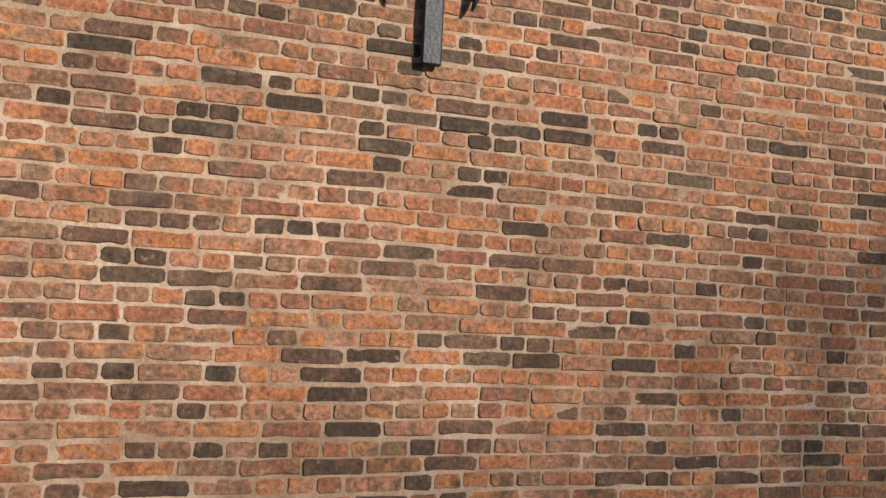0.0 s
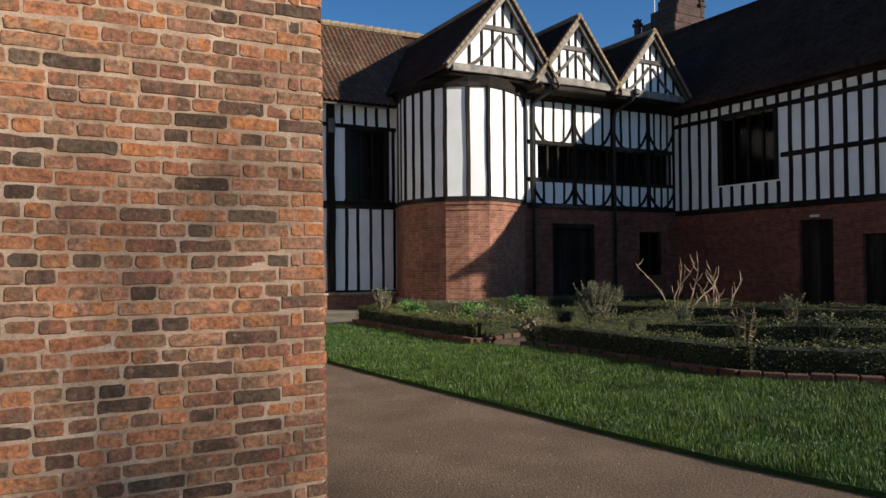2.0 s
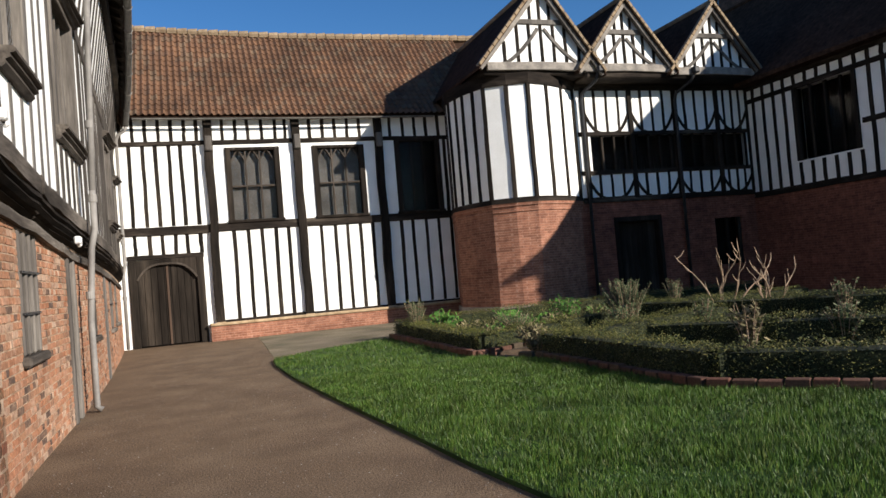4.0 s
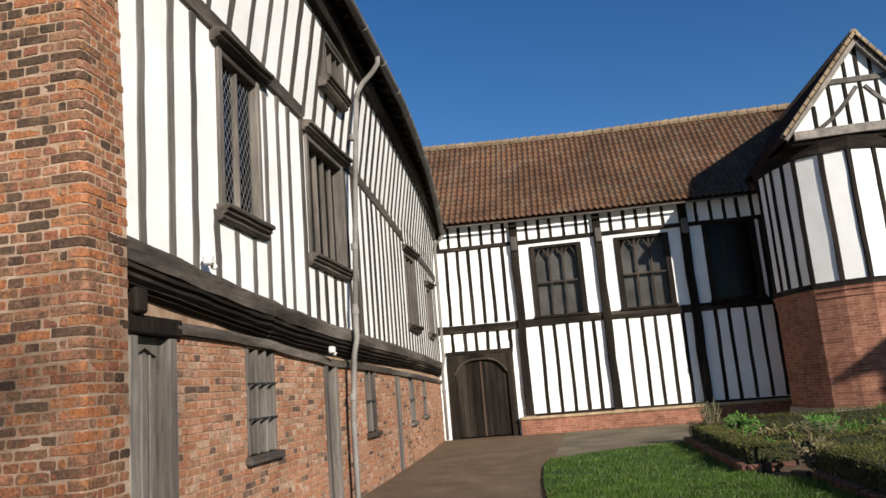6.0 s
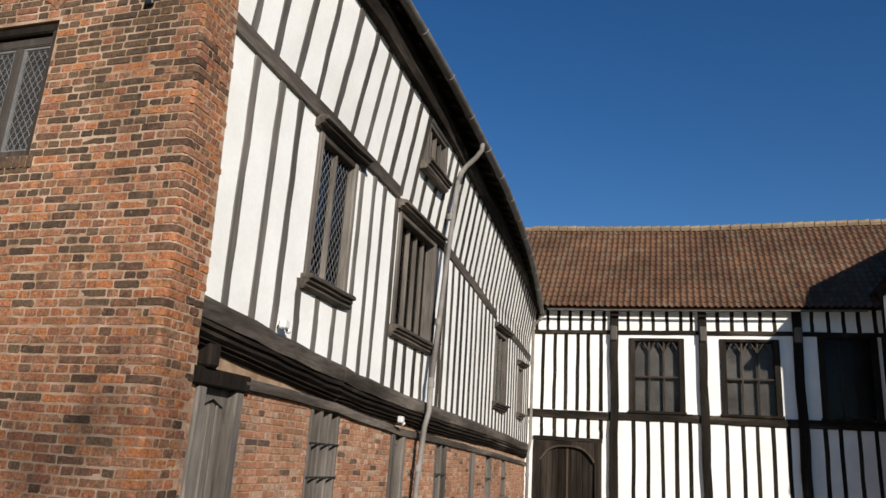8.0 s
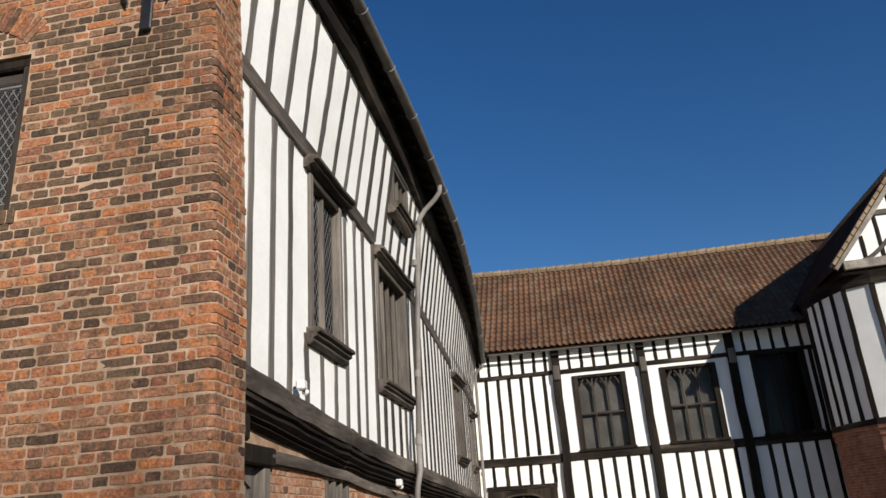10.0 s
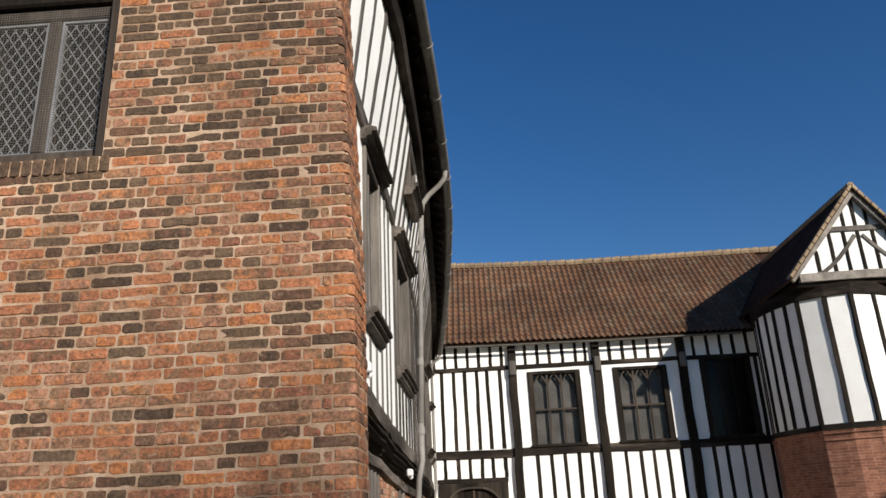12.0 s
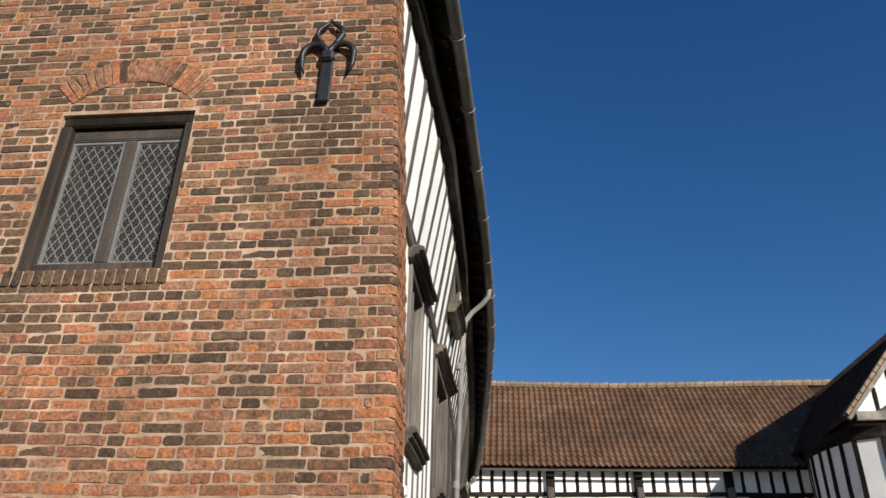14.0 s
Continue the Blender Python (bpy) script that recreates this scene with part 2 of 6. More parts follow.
M["lead"] = material("lead_came", [(0, (0.22, 0.225, 0.23)), (1, (0.34, 0.345, 0.35))], scale=9, fine=60, rough=0.55, bump=0.1, vary=0.2)
M["mesh_wire"] = material("wire_guard", [(0, (0.09, 0.078, 0.065)), (1, (0.15, 0.135, 0.115))], scale=9, fine=60, rough=0.6, bump=0.0)
# Near-black for sheets behind openings: the rooms' darkness is painted on.
M["room"] = material("painted_room_dark", [(0, (0.012, 0.011, 0.010)), (1, (0.022, 0.020, 0.018))], scale=2, fine=10, rough=0.95, bump=0.0)
M["white_plastic"] = material("white_plastic", [(0, (0.72, 0.71, 0.68)), (1, (0.8, 0.79, 0.77))], scale=5, fine=20, rough=0.4, bump=0.0, vary=0.05)
M["door_oak"] = material("dark_door_oak", [(0, (0.012, 0.009, 0.007)), (0.6, (0.024, 0.019, 0.015)), (1, (0.055, 0.043, 0.033))], scale=3, fine=30, rough=0.85, bump=0.6, vary=0.45, stretch=(1, 1, 0.06), spec=0.08)


def brick_sheet(name, stops, mortar, sc=1.0):
    """Brickwork too far off for single bricks: coloured courses with recessed joints."""
    m = material(name, stops, scale=5, fine=24, rough=0.92, bump=0, vary=0.3, stain=0.25)
    nt = m.node_tree
    n, l = nt.nodes, nt.links
    b = n["Principled BSDF"]
    geo = n.new("ShaderNodeNewGeometry")
    sep = n.new("ShaderNodeSeparateXYZ")
    l.new(geo.outputs["Position"], sep.inputs[0])
    add = n.new("ShaderNodeMath")
    l.new(sep.outputs[0], add.inputs[0])
    l.new(sep.outputs[1], add.inputs[1])
    com = n.new("ShaderNodeCombineXYZ")
    l.new(add.outputs[0], com.inputs[0])
    l.new(sep.outputs[2], com.inputs[1])
    t = n.new("ShaderNodeTexBrick")
    t.inputs["Scale"].default_value = 1.0
    t.inputs["Brick Width"].default_value, t.inputs["Row Height"].default_value, t.inputs["Mortar Size"].default_value = 0.235, 0.069, 0.009
    t.inputs["Color1"].default_value, t.inputs["Color2"].default_value, t.inputs["Mortar"].default_value = (0.75, 0.75, 0.75, 1), (1.2, 1.2, 1.2, 1), (*mortar, 1)
    l.new(com.outputs[0], t.inputs["Vector"])
    mul = n.new("ShaderNodeVectorMath")
    mul.operation = "MULTIPLY"
    old = b.inputs["Base Color"].links[0].from_socket
    l.new(old, mul.inputs[0])
    l.new(t.outputs["Color"], mul.inputs[1])
    l.new(mul.outputs[0], b.inputs["Base Color"])
    bp = n.new("ShaderNodeBump")
    bp.invert = True
    bp.inputs["Distance"].default_value = 0.008
    l.new(t.outputs["Fac"], bp.inputs["Height"])
    l.new(bp.outputs[0], b.inputs["Normal"])
    return m


M["far_brick"] = brick_sheet("bay_brickwork", [(0, (0.22, 0.090, 0.055)), (0.5, (0.29, 0.125, 0.075)), (1, (0.35, 0.16, 0.10))], (1.25, 1.5, 1.7))
# Bay brick again, darker and redder: the court's shade is in this colour.
M["shade_brick"] = brick_sheet("shade_toned_red_brickwork", [(0, (0.135, 0.048, 0.030)), (0.5, (0.185, 0.068, 0.042)), (1, (0.235, 0.090, 0.056))], (1.2, 1.35, 1.5))
M["dark_brick"] = brick_sheet("chimney_brickwork", [(0, (0.055, 0.036, 0.029)), (1, (0.11, 0.062, 0.046))], (1.2, 1.3, 1.4))
glass = bpy.data.materials.new("old_window_glass")
glass.use_nodes = True
gn, gl = glass.node_tree.nodes, glass.node_tree.links
gn.remove(gn["Principled BSDF"])
g_t, g_g, g_m, g_f = (gn.new("ShaderNode" + s) for s in ("BsdfTransparent", "BsdfGlossy", "MixShader", "Fresnel"))
g_t.inputs[0].default_value = (0.90, 0.885, 0.86, 1)
g_g.inputs["Roughness"].default_value = 0.06
g_f.inputs[0].default_value = 1.17
g_nz, g_bp = gn.new("ShaderNodeTexNoise"), gn.new("ShaderNodeBump")
g_nz.inputs["Scale"].default_value = 7.0
g_bp.inputs["Strength"].default_value, g_bp.inputs["Distance"].default_value = 0.25, 0.02
gl.new(g_nz.outputs[0], g_bp.inputs["Height"])
gl.new(g_bp.outputs[0], g_g.inputs["Normal"])
gl.new(g_f.outputs[0], g_m.inputs[0])
gl.new(g_t.outputs[0], g_m.inputs[1])
gl.new(g_g.outputs[0], g_m.inputs[2])
gl.new(g_m.outputs[0], gn["Material Output"].inputs[0])
M["glass"] = glass
rng = random.Random(7)


# ---- building blocks ----
def finish(ob, mat, smooth=False):
    ob.data.materials.append(mat)
    if smooth:
        for p in ob.data.polygons:
            p.use_smooth = True
    return ob


def adopt(ob, parent):
    ob.parent = parent
    ob.matrix_parent_inverse = parent.matrix_world.inverted()


def mesh_ob(name, verts, faces, mat, parent=None, smooth=False):
    me = bpy.data.meshes.new(name)
    me.from_pydata(verts, [], faces)
    me.update()
    ob = new(name, me)
    if parent is not None:
        adopt(ob, parent)
    return finish(ob, mat, smooth)


def part(name, bm, mat, parent=None, label="", smooth=False):
    bmesh.ops.recalc_face_normals(bm, faces=bm.faces)
    me = bpy.data.meshes.new(name)
    bm.to_mesh(me)
    bm.free()
    ob = new(name, me)
    if parent is not None:
        adopt(ob, parent)
    if label:
        tagged(ob, label)
    return finish(ob, mat, smooth)


def thing(name, label, category, group="", kind="", at=(0, 0, 0)):
    ob = new(name)
    ob.empty_display_size = 0.2
    ob.matrix_world = Matrix.Translation(at)
    return tagged(ob, label, category, group, kind)


def box(bm, x0, x1, y0, y1, z0, z1, bevel=0.0):
    v = [bm.verts.new(p) for p in ((x0, y0, z0), (x1, y0, z0), (x1, y1, z0), (x0, y1, z0), (x0, y0, z1), (x1, y0, z1), (x1, y1, z1), (x0, y1, z1))]
    f = [bm.faces.new([v[i] for i in q]) for q in ((0, 3, 2, 1), (4, 5, 6, 7), (0, 1, 5, 4), (1, 2, 6, 5), (2, 3, 7, 6), (3, 0, 4, 7))]
    if bevel:
        es = {e for q in f for e in q.edges}
        bmesh.ops.bevel(bm, geom=list(es), offset=bevel, segments=1, affect="EDGES")
    return bm


def boxes(*dims, bevel=0.0):
    bm = bmesh.new()
    for d in dims:
        box(bm, *d, bevel=bevel)
    return bm


def ribbon(bm, pts, width, depth, out, rough=0.0, taper=None):
    """A timber along pts: width across, from 0.05 behind the line to depth in front of it along out."""
    pts = [Vector(p) for p in pts]
    out = Vector(out).normalized()
    rings = []
    for i, p in enumerate(pts):
        ax = (pts[min(i + 1, len(pts) - 1)] - pts[max(i - 1, 0)]).normalized()
        side = ax.cross(out).normalized()
        w = width if taper is None else width * (1 + (taper - 1) * i / (len(pts) - 1))
        a, b = (w / 2 * (1 + rng.uniform(-rough, rough)) for _ in "ab")
        c = depth * (1 + rng.uniform(-rough, rough))
        ch = min(0.012, w * 0.15)
        rings.append([bm.verts.new(p + side * s + out * o) for s, o in ((-a, -0.05), (-a, c - ch), (-a + ch, c), (b - ch, c), (b, c - ch), (b, -0.05))])
    for r, s in zip(rings, rings[1:]):
        for k in range(6):
            bm.faces.new((r[k], r[(k + 1) % 6], s[(k + 1) % 6], s[k]))
    bm.faces.new(rings[0])
    bm.faces.new(rings[-1][::-1])
    return bm


def timber(name, p0, p1, width, depth, out, mat, parent, n=5, rough=0.10, label=""):
    p0, p1 = Vector(p0), Vector(p1)
    side = (p1 - p0).cross(Vector(out)).normalized()
    pts = [p0.lerp(p1, i / n) + side * (rng.uniform(-1, 1) * width * rough * (0 < i < n)) for i in range(n + 1)]
    return part(name, ribbon(bmesh.new(), pts, width, depth, out, rough), mat, parent, label)


def tube(bm, pts, r, seg=10):
    pts = [Vector(p) for p in pts]
    rings = []
    for i, p in enumerate(pts):
        ax = (pts[min(i + 1, len(pts) - 1)] - pts[max(i - 1, 0)]).normalized()
        a = ax.orthogonal().normalized() if i == 0 else (rings_a - ax * rings_a.dot(ax)).normalized()
        rings_a = a
        b = ax.cross(a)
        rr = r[i] if isinstance(r, (list, tuple)) else r
        rings.append([bm.verts.new(p + (a * math.cos(t) + b * math.sin(t)) * rr) for t in (2 * math.pi * k / seg for k in range(seg))])
    for q, s in zip(rings, rings[1:]):
        for k in range(seg):
            bm.faces.new((q[k], q[(k + 1) % seg], s[(k + 1) % seg], s[k]))
    bm.faces.new(rings[0][::-1])
    bm.faces.new(rings[-1])
    return bm


def pierced(us, vs, openings, place, depth):
    """A wall between the breaks us and vs, without the openings (u0, u1, v0, v1). place(u, v, d): the point d inside the face."""
    us, vs = (sorted({*a, *(o[k] for o in openings for k in ks)}) for a, ks in ((us, (0, 1)), (vs, (2, 3))))
    bm = bmesh.new()
    made = {}

    def vert(i, j, d):
        if (i, j, d) not in made:
            made[i, j, d] = bm.verts.new(place(us[i], vs[j], d))
        return made[i, j, d]

    def solid(i, j):
        if not (0 <= i < len(us) - 1 and 0 <= j < len(vs) - 1):
            return False
        c, d = (us[i] + us[i + 1]) / 2, (vs[j] + vs[j + 1]) / 2
        return not any(o[0] < c < o[1] and o[2] < d < o[3] for o in openings)
    for i in range(len(us) - 1):
        for j in range(len(vs) - 1):
            if solid(i, j):
                ring = ((i, j), (i + 1, j), (i + 1, j + 1), (i, j + 1))
                bm.faces.new([vert(*p, 0) for p in ring])
                bm.faces.new([vert(*p, depth) for p in ring[::-1]])
                for (p, q), nb in zip(zip(ring, ring[1:] + ring[:1]), ((i, j - 1), (i + 1, j), (i, j + 1), (i - 1, j))):
                    if not solid(*nb):
                        bm.faces.new((vert(*q, 0), vert(*p, 0), vert(*p, depth), vert(*q, depth)))
    return bm


def knots(table):
    xs, ys = zip(*table)
    return lambda y: float(np.interp(y, xs, ys))


def brick_shape(r, length, height, depth, wear=0.0028):
    """A worn brick about its front centre: along x and z, the face at y = 0, going back to +depth."""
    a, b = length / 2, height / 2
    outer, inner = [], []
    marks = (0.45, -0.05, -0.5) if a > 0.08 else (0.1,)
    for sx, sz in ((-1, -1), (1, -1), (1, 1), (-1, 1)):
        cx, cz = r.uniform(0.003, 0.018), r.uniform(0.003, 0.015)
        two = [(sx * (a - cx), sz * b), (sx * a, sz * (b - cz))]
        for x, z in (two if sx * sz < 0 else two[::-1]):
            outer.append((x + r.uniform(-0.003, 0.002), z + r.uniform(-0.003, 0.002)))
        if sx * sz > 0:
            for m in marks:
                chip = r.uniform(0.003, 0.008) if r.random() < 0.10 else r.uniform(-0.001, 0.002)
                outer.append((sx * a * m + r.uniform(-0.01, 0.01), sz * (b - chip)))
    # midpoints were added behind the corner that closes each long side
    outer.sort(key=lambda p: math.atan2(p[1] / b, p[0] / a))
    cut = wear + r.uniform(-0.0008, 0.0016)
    for x, z in outer:
        inner.append((x - math.copysign(cut, x) * min(1.0, abs(x) / (a * 0.8)), z - math.copysign(cut, z) * min(1.0, abs(z) / (b * 0.8))))
    n = len(outer)
    tilt_x, tilt_z = r.uniform(-0.0018, 0.0018), r.uniform(-0.0022, 0.0022)
    v = [(x, 0.016, z) for x, z in outer] + [(x, 0.0022 + r.uniform(-0.0008, 0.001), z) for x, z in outer]
    v += [(x, tilt_x * x / a + tilt_z * z / b + r.uniform(-0.0006, 0.0006), z) for x, z in inner] + [(0, r.uniform(-0.001, 0.001), 0)]
    f = [(s + k, s + (k + 1) % n, s + n + (k + 1) % n, s + n + k) for s in (0, n) for k in range(n)]
    f += [(2 * n + k, 2 * n + (k + 1) % n, 3 * n) for k in range(n)]
    return v, f


def lay(bricks, place, parent, near, mat_one, mat_rest, seed, limit=300, sooty=None):
    """Bricks as (u, z, length, height): up to limit of those for which near() holds are parts, the rest one joined field.
    place(u, z): the pose of the brick's face; sooty(u, z): the share of blackened bricks there."""
    r = random.Random(seed)
    shapes = {}
    fields, made = ([[], []], [[], []]), 0
    for u, z, ln, h in bricks:
        m = place(u, z) @ Matrix.Translation((0, r.uniform(-0.003, 0.0024), 0)) @ Matrix.Rotation(radians(r.uniform(-0.9, 0.9)), 4, "Y")
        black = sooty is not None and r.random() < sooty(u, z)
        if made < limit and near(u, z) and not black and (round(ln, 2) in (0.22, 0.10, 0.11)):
            key = (round(ln, 2), r.randrange(14))
            if key not in shapes:
                v, f = brick_shape(r, ln, h, 0.05)
                me = bpy.data.meshes.new("brick")
                me.from_pydata(v, [], f)
                me.materials.append(mat_one)
                shapes[key] = me
            ob = new("brick", shapes[key])
            ob.parent = parent
            ob.matrix_basis = m
            made += 1
        else:
            v, f = brick_shape(r, ln, h, 0.05)
            verts, faces = fields[black]
            o = len(verts)
            verts += [tuple(m @ Vector(p)) for p in v]
            faces += [tuple(i + o for i in q) for q in f]
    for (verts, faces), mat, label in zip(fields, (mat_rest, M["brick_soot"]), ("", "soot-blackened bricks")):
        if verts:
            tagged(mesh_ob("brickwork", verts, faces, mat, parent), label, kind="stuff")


M["window_oak"] = material("dark_window_oak", [(0, (0.035, 0.027, 0.021)), (1, (0.085, 0.068, 0.054))], scale=3, fine=30, rough=0.8, bump=0.5, vary=0.4, stretch=(1, 1, 0.1), spec=0.15)
M["strip_oak"] = material("reddish_strip_oak", [(0, (0.05, 0.032, 0.022)), (1, (0.11, 0.068, 0.045))], scale=3, fine=30, rough=0.85, bump=0.4, stretch=(1, 1, 0.1))


# ---- ground ----
part("ground", boxes((-1500, 1500, -1500, 1500, -0.6, -0.03)), M["earth"])
tagged(bpy.data.objects["ground"], "grassy earth around the courtyard", "ground", kind="structure")


def sheet(name, outline, z, mat, label, category, step=None):
    bm = bmesh.new()
    lo = [bm.verts.new((x, y, z - 0.3)) for x, y in outline]
    hi = [bm.verts.new((x, y, z)) for x, y in outline]
    bm.faces.new(hi)
    for i in range(len(hi)):
        j = (i + 1) % len(hi)
        bm.faces.new((lo[i], lo[j], hi[j], hi[i]))
    return tagged(part(name, bm, mat), label, category, kind="structure")


sheet("apron", [(6.05, 14.2), (6.3, 20.8), (12.3, 20.8), (11.6, 16.6), (9.0, 15.6), (7.2, 14.7)], 0.005, M["apron"], "mossy sandy apron before the hall wall", "pavement")
sheet("path", [(-14, -12), (23, -12), (23, 23), (-14, 23)], 0.0, M["path"], "worn brown gravelled tarmac path round the lawn", "path")


rp = random.Random(2)
verts, faces = [], []
while len(faces) < 4200 * 8:
    x, y = rp.uniform(-1, 7.5), rp.uniform(0.2, 18)
    if (y > 2.8 and x < 3.4) or x > 6.0 + 0.1 * abs(y - 8) or (y < 2.6 and x < 2.0):
        continue
    s = rp.uniform(0.003, 0.008)
    o = len(verts)
    verts += [(x + dx * s * rp.uniform(0.7, 1.2), y + dy * s * rp.uniform(0.7, 1.2), 0.001 + (dz + 0.6) * s * 0.6) for dx, dy, dz in ((1, 0, 0), (0, 1, 0), (-1, 0, 0), (0, -1, 0), (0, 0, 1), (0, 0, -0.6))]
    faces += [(o + a, o + b, o + c) for a, b, c in ((0, 1, 4), (1, 2, 4), (2, 3, 4), (3, 0, 4), (1, 0, 5), (2, 1, 5), (3, 2, 5), (0, 3, 5))]
tagged(mesh_ob("gravel", verts, faces, M["pebble"]), "scattered small pale gravel on the path", "gravel", kind="stuff")
LAWN_EDGE = [(5.95, 13.3), (5.90, 12.4), (5.95, 10.4), (6.10, 8.1), (6.23, 6.5), (6.34, 5.2), (6.42, 4.1), (6.55, 3.0), (6.9, 1.2), (7.6, -1.2), (8.8, -3.0)]
lawn_outline = [(8.68, 15.1), (7.0, 14.5), (6.15, 13.6)] + LAWN_EDGE + [(13.0, -3.0), (12.5, 1.0), (10.6, 4.3), (9.36, 5.6), (9.30, 8.75), (8.72, 9.9)]
sheet("lawn", lawn_outline, 0.035, M["turf"], "short green mown lawn beside the path", "lawn")


def inside(x, y, poly):
    hit = False
    for (x0, y0), (x1, y1) in zip(poly, poly[1:] + poly[:1]):
        if (y0 > y) != (y1 > y) and x < (x1 - x0) * (y - y0) / (y1 - y0) + x0:
            hit = not hit
    return hit


def blades(name, count, region, parent=None, height=(0.02, 0.05)):
    r = random.Random(11)
    verts, faces = [], []
    while len(faces) < count:
        y = r.uniform(-3, 15) if r.random() < 0.35 else r.uniform(1, 10)
        x = r.uniform(5.6, 13)
        if not inside(x, y, region):
            continue
        a, h, w = r.uniform(0, 6.283), r.uniform(*height) * (1 + 0.5 * math.sin(x * 3.1 + math.sin(y * 2.3) * 2) * math.sin(y * 2.7)), r.uniform(0.002, 0.0045) * (1.5 if y > 6 else 1)
        lean = r.uniform(0, 0.6) * h
        b = r.uniform(0, 6.283)
        dx, dy = math.cos(a) * w, math.sin(a) * w
        o = len(verts)
        verts += [(x - dx, y - dy, 0.03), (x + dx, y + dy, 0.03), (x + math.cos(b) * lean, y + math.sin(b) * lean, 0.03 + h)]
        faces.append((o, o + 1, o + 2))
    return tagged(mesh_ob(name, verts, faces, M["blade"], parent), "short green grass blades of the lawn", "grass", kind="stuff")


blades("grass", 260000, lawn_outline, height=(0.025, 0.065))

# ---- brick gable end of the wing ----
WY = 2.87
corner_x = knots([(0, 3.66), (2.9, 3.64), (4.7, 3.57), (6.1, 3.49), (11, 3.3)])
LEFT_X, PITCH, ARRIS = -9.0, 0.0688, 0.034
GW = (1.11, 2.10, 3.80, 5.06)
gable = thing("wall_gable", "old handmade brick gable end wall in English bond", "wall", kind="structure")
zs = [0, 1, 2, 3, 4, 5, 6, 7.2]


def gable_place(u, v, d):
    x = u if u < 3.3 else corner_x(v) - ARRIS
    return (x, WY + 0.0035 + d, v)


part("mortar_bed", pierced([LEFT_X, 0, 3.1, 3.6], zs, [GW], gable_place, 0.42), M["mortar"], gable)
bm = bmesh.new()
tri = [(LEFT_X, 7.2), (3.40, 7.2), (0.0, 11.0), (-5.0, 11.0), (LEFT_X, 8.0)]
fr = [bm.verts.new((x, WY, z)) for x, z in tri]
bk = [bm.verts.new((x, WY + 0.42, z)) for x, z in tri]
bm.faces.new(fr)
bm.faces.new(bk[::-1])
for i in range(5):
    bm.faces.new((fr[i], bk[i], bk[(i + 1) % 5], fr[(i + 1) % 5]))
part("gable_top", bm, M["far_brick"], gable)
# return face of the corner pier, round to the timber wall
bm = bmesh.new()
for z0, z1 in zip(zs, zs[1:]):
    v = [bm.verts.new((corner_x(z) - dx, y, z)) for z in (z0, z1) for dx, y in ((0.0035, WY + ARRIS), (0.0035, 3.327), (0.4, 3.327), (0.4, WY + 0.012), (ARRIS - 0.001, WY + 0.0035))]
    for q in ((0, 1, 6, 5), (1, 2, 7, 6), (2, 3, 8, 7), (3, 4, 9, 8), (4, 0, 5, 9)):
        bm.faces.new([v[i] for i in q])
part("corner_pier", bm, M["mortar"], gable)

# ---- timber-framed wing ----
Y0, Y1 = 3.32, 20.95
bend = lambda y: 0.45 * max(0.0, (y - 9) / 12) ** 1.6
XB = lambda y: 3.22 - bend(y)
XU = lambda y: 3.30 - 1.05 * bend(y)
XW = lambda y, z: XU(y) + 0.27 * min(1.0, max(0.0, (z - 5.2) / 1.7)) * min(1.0, max(0.35, (y - 2.0) / 4.0))
ZJ = knots([(3, 2.87), (4, 2.79), (5.1, 2.71), (6.2, 2.62), (7.7, 2.53), (9.8, 2.45), (15, 2.36), (21, 2.22)])
ZR = knots([(3, 5.36), (7.5, 5.32), (10.5, 5.18), (15.8, 4.86), (21, 4.78)])
ZS = knots([(3, 7.18), (6, 7.0), (9, 6.88), (14, 6.68), (21, 6.40)])
ZE = knots([(3, 7.24), (5, 7.22), (6.5, 7.18), (8, 7.10), (10, 6.94), (12, 6.85), (14, 6.77), (16, 6.65), (18, 6.38), (20, 6.10), (21.4, 5.95)])
XE = knots([(3, 3.73), (5, 3.82), (6.5, 3.87), (8, 3.92), (10, 3.946), (12, 3.916), (14, 3.804), (16, 3.664), (18, 3.493), (20, 3.275), (21.4, 3.12)])
ZI = lambda y: max(ZS(y) + 0.17, ZE(y) + 0.24)
ZL = knots([(3, 2.16), (6.5, 2.09), (9, 1.92), (13, 1.84), (21, 1.62)])
ys_wing = [Y0 + (Y1 - Y0) * i / 24 for i in range(25)]
W_UP = [(5.45, 6.50, 3.45, 5.13), (8.08, 9.80, 3.40, 5.08), (8.50, 9.50, 6.04, 6.70), (15.0, 16.3, 2.98, 4.62), (18.5, 19.25, 3.0, 4.25)]
wing = thing("wall_wing", "jettied timber-framed upper wall with white plaster panels", "wall", kind="structure")


def wing_cell(u, v, d):
    lo, hi = ZJ(u) - 0.25, ZS(u) + 0.15
    v = min(max(v, lo), hi)
    return (XW(u, v) - d, u, v)


part("plaster_panel", pierced(ys_wing, [2.0, 2.6, 5.2, 6.0, 7.45], W_UP, wing_cell, 0.18), M["plaster"], wing, "limewashed plaster infill")


def wing_stud(y, z0, z1, w, name="stud", lean=0.0):
    n = 8
    proud, mat = (0.008, M["stud_oak"]) if y < 7.5 else (0.016, M["dark_stud"])
    pts = []
    for i in range(n + 1):
        z, yy = z0 + (z1 - z0) * i / n, y + lean * i / n + rng.uniform(-0.007, 0.007)
        pts.append((XW(yy, z), yy, z))
    return part(name, ribbon(bmesh.new(), pts, w, proud, (1, 0, 0), 0.1), mat, wing)


